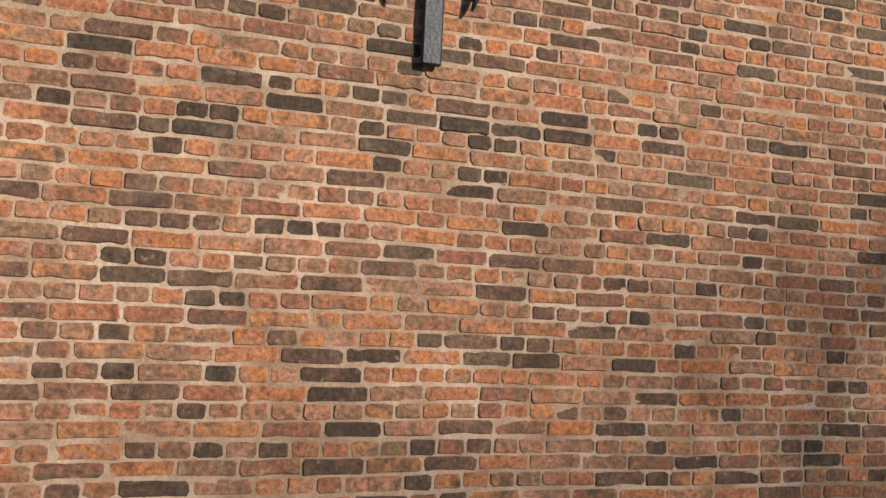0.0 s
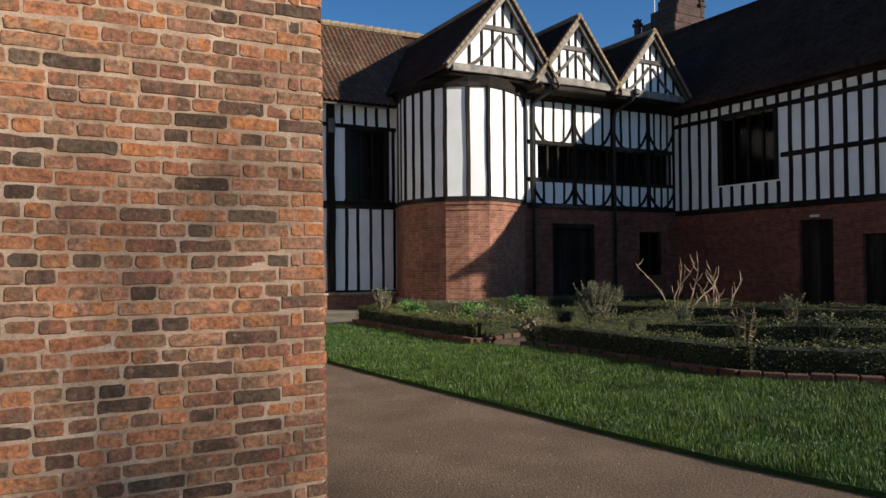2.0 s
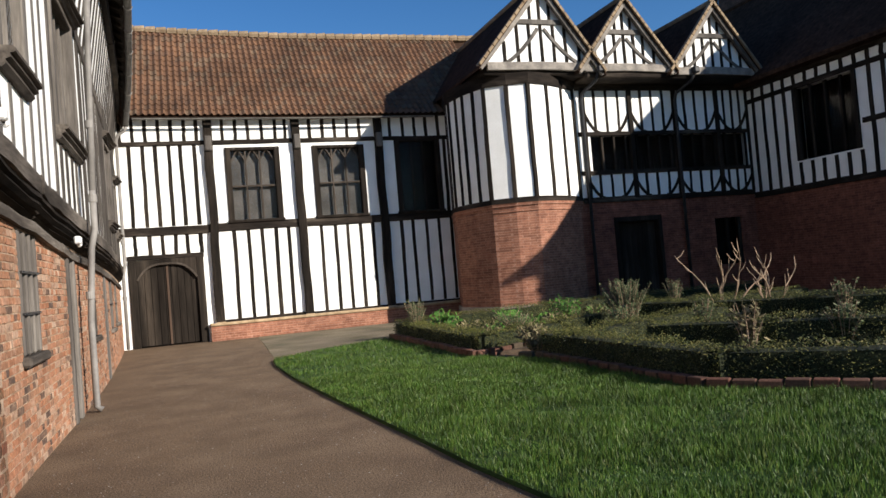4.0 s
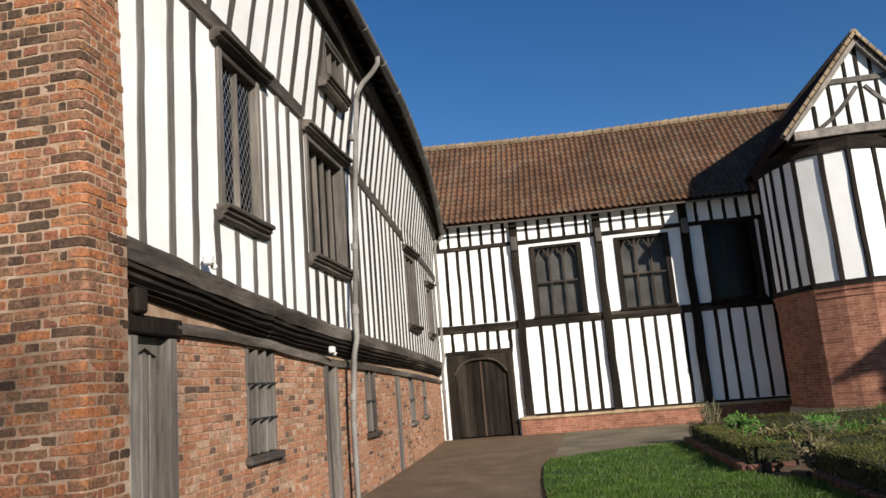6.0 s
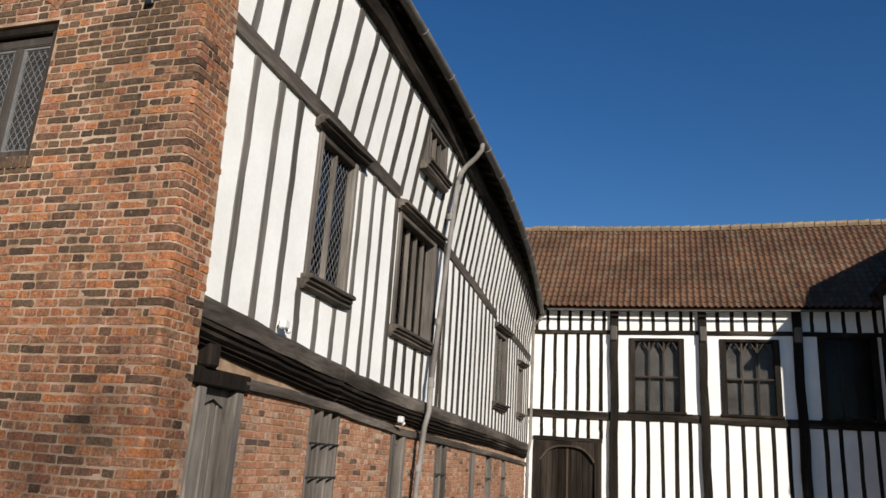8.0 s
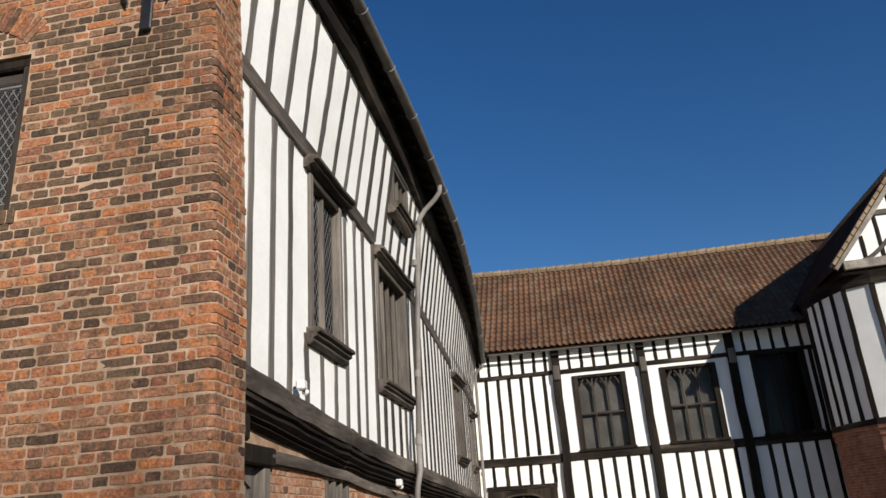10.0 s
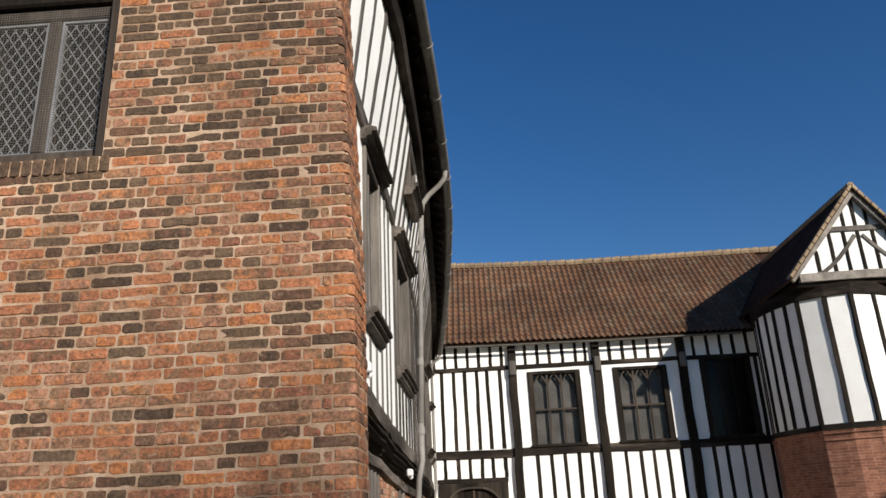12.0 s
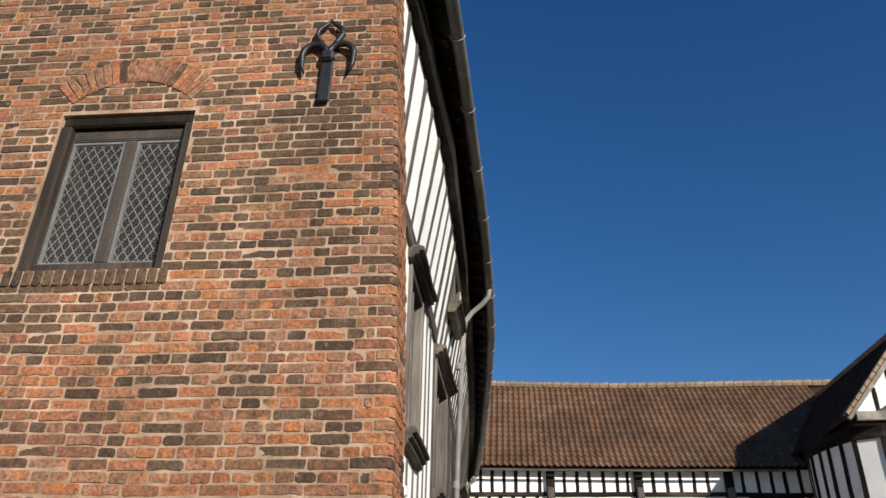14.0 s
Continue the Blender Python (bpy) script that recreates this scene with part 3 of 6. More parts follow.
low = [4.0, 4.45, 4.86, 5.30, 5.73, 6.15, 6.56, 6.96, 7.30, 7.78, 8.17, 8.56, 8.97, 9.35, 9.80, 10.22]
high = [3.96, 4.39, 4.85, 5.33, 5.80, 6.28, 6.72, 7.19, 7.64, 8.12, 8.55, 8.95, 9.42, 9.85, 10.25]
rest = [10.62 + 0.40 * i for i in range(26)]


def cuts(y, z0, z1):
    spans = [(z0, z1)]
    for a, b, c, d in W_UP:
        if a - 0.05 < y < b + 0.05:
            new_spans = []
            for s, e in spans:
                if e <= c - 0.1 or s >= d + 0.1:
                    new_spans.append((s, e))
                    continue
                if s < c - 0.15:
                    new_spans.append((s, c - 0.06))
                if e > d + 0.15:
                    new_spans.append((d + 0.06, e))
            spans = new_spans
    return spans


low = [q + (q + 1.48) * 0.0166 for q in low]
high = [q - (q + 1.48) * 0.011 for q in high]
for y in low + [q for q in rest if q < Y1 - 0.1]:
    for s, e in cuts(y, ZJ(y) - 0.02, ZR(y)):
        wing_stud(y, s, e, rng.uniform(0.115, 0.15), lean=rng.uniform(-0.03, 0.03))
for y in high + [q - 0.05 for q in rest if q < Y1 - 0.1]:
    for s, e in cuts(y, ZR(y), ZS(y) + 0.02):
        wing_stud(y, s, e, rng.uniform(0.11, 0.145), lean=rng.uniform(-0.03, 0.05))
for a, b in ((3.34, 7.95), (9.75, 14.95), (16.35, Y1)):
    n = max(3, int(b - a))
    part("rail", ribbon(bmesh.new(), [(XW(y, ZR(y)) + 0.006, y, ZR(y) + rng.uniform(-0.01, 0.01)) for y in np.linspace(a, b, n + 1)], 0.20, 0.022, (1, 0, 0), 0.06), M["grey_rail"], wing)


def along(bm, section, y0, y1, n, xf, zf, seed=0):
    """Sweeps a section of (out, up) points along the wing from y0 to y1."""
    r = random.Random(seed)
    rings = []
    for y in np.linspace(y0, y1, n + 1):
        k, q = r.uniform(-0.012, 0.012), r.uniform(-0.01, 0.01)
        rings.append([bm.verts.new((xf(y) + o + k, y, zf(y) + z + q)) for o, z in section])
    m = len(section)
    for a, b in zip(rings, rings[1:]):
        for k in range(m):
            bm.faces.new((a[k], a[(k + 1) % m], b[(k + 1) % m], b[k]))
    bm.faces.new(rings[0])
    bm.faces.new(rings[-1][::-1])
    return bm


# moulded jetty beams, in lengths
sill = [(-0.2, 0.02), (0.06, 0.02), (0.075, -0.02), (0.07, -0.16), (-0.2, -0.17)]
mould1 = [(-0.3, -0.16), (0.05, -0.165), (0.058, -0.21), (0.02, -0.23), (0.045, -0.27), (0.0, -0.30), (-0.3, -0.30)]
mould2 = [(-0.35, -0.27), (-0.005, -0.295), (0.02, -0.32), (-0.03, -0.335), (-0.012, -0.355), (-0.06, -0.375), (-0.35, -0.375)]
for y0, y1, s in ((3.34, 6.6, 1), (6.61, 9.9, 2), (9.91, 14.2, 3), (14.21, Y1, 4)):
    part("bressummer", along(bmesh.new(), sill, y0, y1, 8, XU, ZJ, s), M["grey_rail"], wing)
    part("moulding", along(bmesh.new(), mould1, y0, y1, 8, XU, ZJ, s + 10), M["rail"], wing)
    part("moulding", along(bmesh.new(), mould2, y0, y1, 8, XU, ZJ, s + 20), M["rail"], wing)

# brick ground storey with its openings: door, window, door, windows
lower = thing("wall_wing_brick", "orange-red brick ground storey under the jetty", "wall", kind="structure")
L_OPEN = [(3.98, 4.70, 0.0, 2.12), (6.13, 6.92, 1.0, 2.09), (8.66, 9.22, 0.0, 1.98), (10.85, 11.55, 0.9, 1.92), (13.35, 13.75, 0.0, 1.88),
          (14.9, 15.5, 0.85, 1.8), (16.9, 17.4, 0.9, 1.75)]


def lower_cell(u, v, d):
    return (XB(u) - 0.006 - d, u, min(v, ZJ(u) - 0.2))


part("mortar_bed", pierced(ys_wing + [3.6, 4.7], [0, 0.9, 1.8, 2.05, 2.7], L_OPEN, lower_cell, 0.3), M["mortar"], lower)
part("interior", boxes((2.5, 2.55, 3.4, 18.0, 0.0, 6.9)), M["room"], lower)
lint = [(-0.25, 0.055), (0.045, 0.05), (0.06, 0.01), (0.05, -0.05), (-0.25, -0.06)]
for y0, y1 in ((3.34, 9.0), (9.01, 15.0), (15.01, Y1)):
    part("wall_plate", along(bmesh.new(), [(-0.12, 0.46), (0.06, 0.46), (0.10, 0.10), (0.11, -0.02), (0.08, -0.14), (-0.12, -0.14)], y0, y1, 10, lambda y: XW(y, ZS(y)), lambda y: ZS(y), int(y0)), M["rail"], wing)
for y0, y1, s in ((4.66, 8.2, 5), (8.22, 12.9, 6), (12.92, Y1, 7)):
    part("wall_plate", along(bmesh.new(), lint, y0, y1, 7, XB, lambda y: ZL(y) + 0.07, s), M["grey_rail"], lower)
part("lintel", boxes((3.0, 3.28, 3.42, 4.74, 2.12, 2.27), bevel=0.015), M["timber"], lower)
part("bracket", boxes((3.05, 3.33, 3.95, 4.12, 2.27, 2.47), bevel=0.02), M["timber"], lower)

# ---- wing roof, eaves and rainwater goods ----
wroof = thing("roof_wing", "plain-tiled wing roof with open rafter eaves", "roof", kind="structure")
bm = bmesh.new()
rings = []
for y in np.linspace(2.65, 21.4, 26):
    rings.append([bm.verts.new(p) for p in ((XE(y) - 0.04, y, ZE(y) + 0.06), (XE(y) - 0.02, y, ZE(y) + 0.13), (0.0, y, ZE(y) + 4.3), (0.0, y, ZE(y) + 4.15))])
for a, b in zip(rings, rings[1:]):
    for k in range(4):
        bm.faces.new((a[k], a[(k + 1) % 4], b[(k + 1) % 4], b[k]))
bm.faces.new(rings[0])
bm.faces.new(rings[-1][::-1])
part("tiles", bm, M["dark_roof"], wroof)
bm = bmesh.new()
rings = [[bm.verts.new(p) for p in ((XW(y, 7) - 0.1, y, ZI(y)), (XE(y) - 0.05, y, ZE(y) + 0.055), (XE(y) - 0.05, y, ZE(y) + 0.075), (XW(y, 7) - 0.1, y, ZI(y) + 0.03))] for y in np.linspace(2.7, 21.2, 26)]
for a, b in zip(rings, rings[1:]):
    for k in range(4):
        bm.faces.new((a[k], a[(k + 1) % 4], b[(k + 1) % 4], b[k]))
part("soffit", bm, M["timber"], wroof, "dark boarded soffit")
part("back_slope", boxes((-4.2, 0.02, 2.65, 21.4, 10.0, 10.2)), M["dark_roof"], wroof)
for i in range(44):
    y = 2.95 + i * 0.42
    if y < Y1:
        p0, p1 = Vector((XW(y, 7) - 0.1, y, ZI(y) - 0.04)), Vector((XE(y) - 0.10, y, ZE(y) + 0.03))
        part("rafter", ribbon(bmesh.new(), [p0, p1], 0.09, 0.05, (0.4, 0, -0.9)), M["timber"], wroof)


def gutter_run(pts, r=0.065):
    bm = bmesh.new()
    rings = []
    for i, p in enumerate(pts):
        p = Vector(p)
        ax = (Vector(pts[min(i + 1, len(pts) - 1)]) - Vector(pts[max(i - 1, 0)])).normalized()
        side = ax.cross(Vector((0, 0, 1))).normalized()
        rings.append([bm.verts.new(p + side * math.cos(t) * q + Vector((0, 0, math.sin(t) * q))) for q in (r, r - 0.008) for t in (math.pi + math.pi * k / 6 for k in range(7))])
    for a, b in zip(rings, rings[1:]):
        for k in range(6):
            bm.faces.new((a[k], a[k + 1], b[k + 1], b[k]))
            bm.faces.new((a[k + 8], a[k + 7], b[k + 7], b[k + 8]))
        bm.faces.new((a[0], b[0], b[7], a[7]))
        bm.faces.new((a[6], a[13], b[13], b[6]))
    return bm


wg = thing("gutter", "dark half-round gutter along sagging wing eaves", "gutter", at=(4.0, 3, 6.9))
chan = part("channel", gutter_run([(XE(y) + 0.03, y, ZE(y) + 0.05) for y in np.linspace(2.75, 20.7, 24)], 0.07), M["gutter"], wg, smooth=True)
for y in np.arange(3.4, 20.5, 1.15):
    bm = bmesh.new()
    tube(bm, [(XE(y) + 0.03 + 0.078 * math.cos(t), y, ZE(y) + 0.05 + 0.078 * math.sin(t)) for t in np.linspace(math.pi, 2 * math.pi, 9)], 0.008, 6)
    part("bracket", bm, M["pipe"], chan)

dp = thing("downpipe", "pale grey painted downpipe with swan neck at the eaves", "downpipe", at=(3.4, 9.5, 0))
part("swan_neck", tube(bmesh.new(), [(3.97, 10.0, 6.93), (3.96, 10.02, 6.82), (3.86, 10.05, 6.70), (3.68, 10.08, 6.55), (3.58, 10.1, 6.42), (3.55, 10.08, 6.24)], 0.042, 12), M["pipe"], dp, smooth=True)
up_pipe = part("upper_pipe", tube(bmesh.new(), [(3.55, 10.08, 6.28), (3.50, 9.85, 4.7), (3.47, 9.55, 2.75)], 0.042, 12), M["pipe"], dp, smooth=True)
low_pipe = part("lower_pipe", tube(bmesh.new(), [(3.47, 9.55, 2.85), (3.47, 9.54, 2.35), (3.42, 9.52, 2.1), (3.36, 9.50, 1.2), (3.36, 9.50, 0.08), (3.42, 9.50, 0.03)], 0.042, 12), M["pipe"], dp, smooth=True)
for x, y, z in ((3.48, 9.98, 5.6), (3.475, 9.7, 3.75), (3.37, 9.5, 1.5), (3.47, 9.55, 2.75)):
    part("collar", tube(bmesh.new(), [(x, y - 0.0, z - 0.05), (x, y, z + 0.05)], 0.054, 12), M["pipe"], up_pipe if z > 2.9 else low_pipe)
dp2 = thing("downpipe", "pale painted downpipe in the corner beside the gate", "downpipe", at=(2.92, 20.6, 0))
pipe2 = part("pipe", tube(bmesh.new(), [(3.23, 20.55, 6.02), (3.2, 20.6, 5.92), (3.02, 20.7, 5.82), (2.96, 20.72, 5.68), (2.96, 20.72, 2.3), (2.90, 20.72, 2.0), (2.90, 20.72, 0.03)], 0.045, 10), M["pipe"], dp2, smooth=True)
for z in (4.6, 2.9, 1.4):
    part("collar", tube(bmesh.new(), [(2.95 if z > 2 else 2.9, 20.72, z - 0.05), (2.95 if z > 2 else 2.9, 20.72, z + 0.05)], 0.058, 10), M["pipe"], pipe2)


# ---- wing windows and doors ----
def leaded(bm, u0, u1, z0, z1, place, step=0.09, w=0.008):
    """Diamond lattice of lead strips."""
    h = step * 1.55
    n = int((u1 - u0) / step + (z1 - z0) / h) + 2
    for sgn in (1, -1):
        for i in range(-n, n):
            # line: (u - u0) / step - sgn * (z - z0) / h = i
            cand = []
            for u in (u0, u1):
                z = z0 + sgn * h * ((u - u0) / step - i)
                if z0 <= z <= z1:
                    cand.append((u, z))
            for z in (z0, z1):
                u = u0 + step * (i + sgn * (z - z0) / h)
                if u0 < u < u1:
                    cand.append((u, z))
            if len(cand) >= 2:
                (a, b), (c, d) = cand[0], cand[-1]
                if abs(a - c) + abs(b - d) > 0.02:
                    t = Vector((c - a, d - b)).normalized() * w / 2
                    q = [place(a - t.y, b + t.x), place(a + t.y, b - t.x), place(c + t.y, d - t.x), place(c - t.y, d + t.x)]
                    bm.faces.new([bm.verts.new(p) for p in q])
    return bm


def wing_window(o, name, label, mullions, lattice, hood=True, deep=0.06, sill_on=True):
    y0, y1, z0, z1 = o
    ym = (y0 + y1) / 2
    x = XW(ym, (z0 + z1) / 2)
    w = thing(name, label, "window", kind="structure", at=(x, ym, z0))
    fx0, fx1 = x - 0.13, x + 0.035
    for a, b in ((y0 - 0.01, y0 + 0.09), (y1 - 0.09, y1 + 0.01)):
        part("jamb", boxes((fx0, fx1, a, b, z0, z1), bevel=0.012), M["grey_oak"], w)
    part("head", boxes((fx0, fx1 - 0.004, y0 + 0.09, y1 - 0.09, z1 - 0.08, z1), bevel=0.01), M["grey_rail"], w)
    for k in range(mullions):
        y = y0 + (y1 - y0) * (k + 1) / (mullions + 1)
        part("mullion", boxes((x - deep - 0.02, x - deep + 0.05, y - 0.024, y + 0.024, z0, z1 - 0.08), bevel=0.012), M["grey_oak"], w)
    pane = part("pane", boxes((x - deep - 0.004, x - deep, y0 + 0.09, y1 - 0.09, z0, z1 - 0.08)), M["glass"], w)
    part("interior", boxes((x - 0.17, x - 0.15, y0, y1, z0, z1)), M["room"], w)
    if lattice:
        part("lead_lattice", leaded(bmesh.new(), y0 + 0.09, y1 - 0.09, z0, z1 - 0.08, lambda u, v: (x - deep + 0.003, u, v)), M["lead"], pane)
    sec = [(-0.05, 0.0), (0.13, 0.0), (0.15, -0.02), (0.15, -0.05), (0.11, -0.06), (0.115, -0.09), (0.075, -0.11), (0.08, -0.14), (0.045, -0.17), (-0.05, -0.17)]
    if sill_on:
        part("sill", along(bmesh.new(), sec, y0 - 0.06, y1 + 0.06, 3, lambda y: x, lambda y: z0, 3), M["grey_rail"], w)
    if hood:
        hs = [(-0.05, 0.13), (0.12, 0.10), (0.17, 0.085), (0.17, 0.05), (0.12, 0.04), (0.125, 0.01), (0.08, 0.0), (0.06, -0.03), (-0.05, -0.03)]
        part("hood", along(bmesh.new(), hs, y0 - 0.13, y1 + 0.13, 3, lambda y: x, lambda y: z1 + 0.03, 4), M["grey_rail"], w)
    return w


wing_window(W_UP[0], "window_1", "leaded two-light oak window with moulded hood and sill", 1, True)
wing_window(W_UP[1], "window_2", "deep four-light oak mullioned window with moulded hood", 4, False, deep=0.12)
wing_window(W_UP[2], "window_3", "small oak mullioned window under the eaves", 3, False, hood=False)
wing_window(W_UP[3], "window_4", "tall dark oak window with moulded hood", 2, True)
wing_window(W_UP[4], "window_5", "narrow dark oak window near the corner", 1, True)


def plank_door(y0, y1, z1, label, name):
    ym = (y0 + y1) / 2
    x = XB(ym)
    d = thing(name, label, "door", kind="structure", at=(x, ym, 0))
    for a, b in ((y0, y0 + 0.13), (y1 - 0.13, y1)):
        part("jamb", boxes((x - 0.22, x + 0.03, a, b, 0.0, z1), bevel=0.015), M["grey_oak"], d)
    a, b = y0 + 0.13, y1 - 0.13
    # low shouldered head board over the planks
    bm = bmesh.new()
    outline = [(a, z1 - 0.30), (a + (b - a) * 0.12, z1 - 0.16), (a + (b - a) * 0.5, z1 - 0.09), (b - (b - a) * 0.12, z1 - 0.16), (b, z1 - 0.30), (b, z1), (a, z1)]
    fr = [bm.verts.new((x - 0.055, u, v)) for u, v in outline]
    bk = [bm.verts.new((x - 0.09, u, v)) for u, v in outline]
    bm.faces.new(fr)
    bm.faces.new(bk[::-1])
    for i in range(7):
        j = (i + 1) % 7
        bm.faces.new((fr[i], bk[i], bk[j], fr[j]))
    part("head_board", bm, M["grey_oak"], d)
    k = 4 if b - a > 0.35 else 2
    for i in range(k):
        u0, u1 = a + (b - a) * i / k, a + (b - a) * (i + 1) / k
        part("plank", boxes((x - 0.14, x - 0.10 + 0.010 * (i % 2), u0 + 0.004, u1 - 0.004, 0.03, z1 - 0.03), bevel=0.007), M["grey_oak"], d)
        if i:
            part("cover_strip", boxes((x - 0.095, x - 0.078, u0 - 0.014, u0 + 0.014, 0.03, z1 - 0.14), bevel=0.005), M["grey_oak"], d)
    return d


plank_door(*L_OPEN[0][:2], 2.12, "weathered grey oak plank door with low arched head", "door_1")
d2 = plank_door(*L_OPEN[2][:2], 1.96, "narrow weathered grey oak door in the brickwork", "door_2")
for z in (0.95, 0.2):
    part("iron_plate", boxes((3.20, 3.215, 8.68, 8.80, z, z + 0.16)), M["iron"], d2)


def oak_grille(o, name, label, bars, rails):
    y0, y1, z0, z1 = o
    ym = (y0 + y1) / 2
    x = XB(ym)
    w = thing(name, label, "window", kind="structure", at=(x, ym, z0))
    for i in range(bars):
        y = y0 + 0.05 + (y1 - y0 - 0.1) * i / (bars - 1)
        part("mullion", boxes((x - 0.11, x + 0.012, y - 0.032, y + 0.032, z0, z1), bevel=0.016), M["grey_oak"], w)
    for k in range(rails):
        z = z0 + (z1 - z0) * (k + 1) / (rails + 1)
        part("saddle_bar", boxes((x + 0.008, x + 0.024, y0 + 0.02, y1 - 0.02, z - 0.011, z + 0.011)), M["iron"], w)
    part("sill", boxes((x - 0.2, x + 0.07, y0 - 0.07, y1 + 0.07, z0 - 0.09, z0), bevel=0.02), M["grey_rail"], w)
    part("pane", boxes((x - 0.12, x - 0.116, y0, y1, z0, z1)), M["glass"], w)
    part("interior", boxes((x - 0.30, x - 0.28, y0, y1, z0, z1)), M["room"], w)
    return w


oak_grille(L_OPEN[1], "window_6", "three-light oak mullioned window in brickwork", 4, 2)
oak_grille(L_OPEN[3], "window_7", "small oak mullioned window in brickwork", 3, 1)
oak_grille(L_OPEN[5], "window_8", "narrow oak mullioned window in brickwork", 2, 1)
oak_grille(L_OPEN[6], "window_9", "narrow oak mullioned window near the corner", 2, 1)
yd, xd = 13.55, XB(13.55)
d3 = thing("door_3", "grey oak boarded door in the brickwork", "door", kind="structure", at=(xd, yd, 0))
part("board", boxes((xd - 0.1, xd + 0.02, 13.36, 13.74, 0.0, 1.88), bevel=0.015), M["grey_oak"], d3)
for nm, y, z in (("security_light", 5.02, 2.78), ("security_light", 8.55, 2.10)):
    s = thing(nm, "small white security lamp on the oak beam", "lamp", group="security lamps", at=(XU(y) + 0.08, y, z))
    part("housing", boxes((XU(y) + 0.05, XU(y) + 0.13, y - 0.05, y + 0.05, z, z + 0.09), bevel=0.015), M["white_plastic"], s)
    part("sensor", boxes((XU(y) + 0.06, XU(y) + 0.12, y + 0.07, y + 0.13, z - 0.03, z + 0.03), bevel=0.02), M["white_plastic"], s)
    part("arm", tube(bmesh.new(), [(XU(y) + 0.02, y, z + 0.03), (XU(y) + 0.08, y, z + 0.02), (XU(y) + 0.09, y + 0.1, z)], 0.012, 6), M["iron"], s)


# ---- hall range across the court ----
HY = 21.0
hall = thing("wall_hall", "close-studded timber hall wall with white plaster panels", "wall", kind="structure")
HW = [(5.76, 7.30, 3.30, 5.45), (8.26, 9.82, 3.30, 5.45), (10.78, 12.25, 3.30, 5.60)]
GATE = (3.02, 4.98, 0.0, 2.40)
part("plaster_panel", pierced([2.4, 5.0, 8.0, 12.9], [0.5, 3.2, 6.3], HW + [GATE], lambda u, v, d: (u, HY + d, v), 0.25), M["plaster"], hall, "limewashed plaster infill")
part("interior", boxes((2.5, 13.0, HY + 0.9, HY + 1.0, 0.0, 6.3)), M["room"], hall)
OUT = (0, -1, 0)


def hstud(x, z0, z1, w=0.105, name="stud", d=0.014, mat="timber", yy=HY, par=None, n=4):
    return timber(name, (x, yy, z0), (x + rng.uniform(-0.015, 0.015), yy, z1), w * rng.uniform(0.9, 1.12), d, OUT, M[mat], par or hall, n=n, rough=0.09)


for x in (3.02, 3.35, 3.68, 4.02, 4.36, 4.70, 5.03, 5.74, 6.09, 6.45, 6.84, 7.22, 7.5, 8.23, 8.61, 8.98, 9.35, 9.73, 10.68, 11.1, 11.48, 11.85, 12.25):
    hstud(x, 5.66, 6.30, 0.10)
for x in (3.22, 3.58, 3.92, 4.26, 4.59, 4.95, 12.4):
    hstud(x, 3.3, 5.56)
for x in (3.23, 3.61, 3.95, 4.28, 4.60, 4.96):
    hstud(x, 2.52, 3.10)
for x in (5.86, 6.26, 6.65, 7.03, 7.39, 8.35, 8.77, 9.14, 9.53, 9.91, 10.81, 11.2, 11.62, 12.04, 12.43):
    hstud(x, 0.56, 3.1)
for x in (5.33, 7.82, 10.30):
    hstud(x, 0.5, 6.35, 0.225, "post", 0.13, n=8)
    part("post_foot", boxes((x - 0.17, x + 0.17, HY - 0.2, HY + 0.1, 0.0, 0.52), bevel=0.05), M["sandstone"], hall)
    part("post_head", boxes((x - 0.10, x + 0.10, HY - 0.21, HY - 0.1, 5.35, 5.78), bevel=0.03), M["stud_oak"], hall)
for z, h, a, b in ((5.61, 0.12, 2.75, 12.7), (3.18, 0.23, 2.75, 12.7), (6.34, 0.12, 2.75, 12.7), (0.53, 0.07, 5.45, 12.6), (2.47, 0.12, 3.0, 5.0)):
    xs = [a] + [x for x in (5.19, 7.68, 10.16) if a < x < b] + [b]
    for u, v in zip(xs, xs[1:]):
        timber("rail", (u + 0.0, HY, z), (v, HY, z + rng.uniform(-0.02, 0.02)), h, 0.05, OUT, M["rail"], hall, n=5, rough=0.06)
plinth = thing("plinth_hall", "low brick plinth with pale coping under the hall wall", "plinth", kind="structure")
part("brickwork", boxes((5.05, 12.9, HY - 0.22, HY + 0.3, -0.05, 0.42)), M["far_brick"], plinth)
part("coping", boxes((5.03, 12.9, HY - 0.27, HY + 0.25, 0.42, 0.50), bevel=0.02), M["sandstone"], plinth)


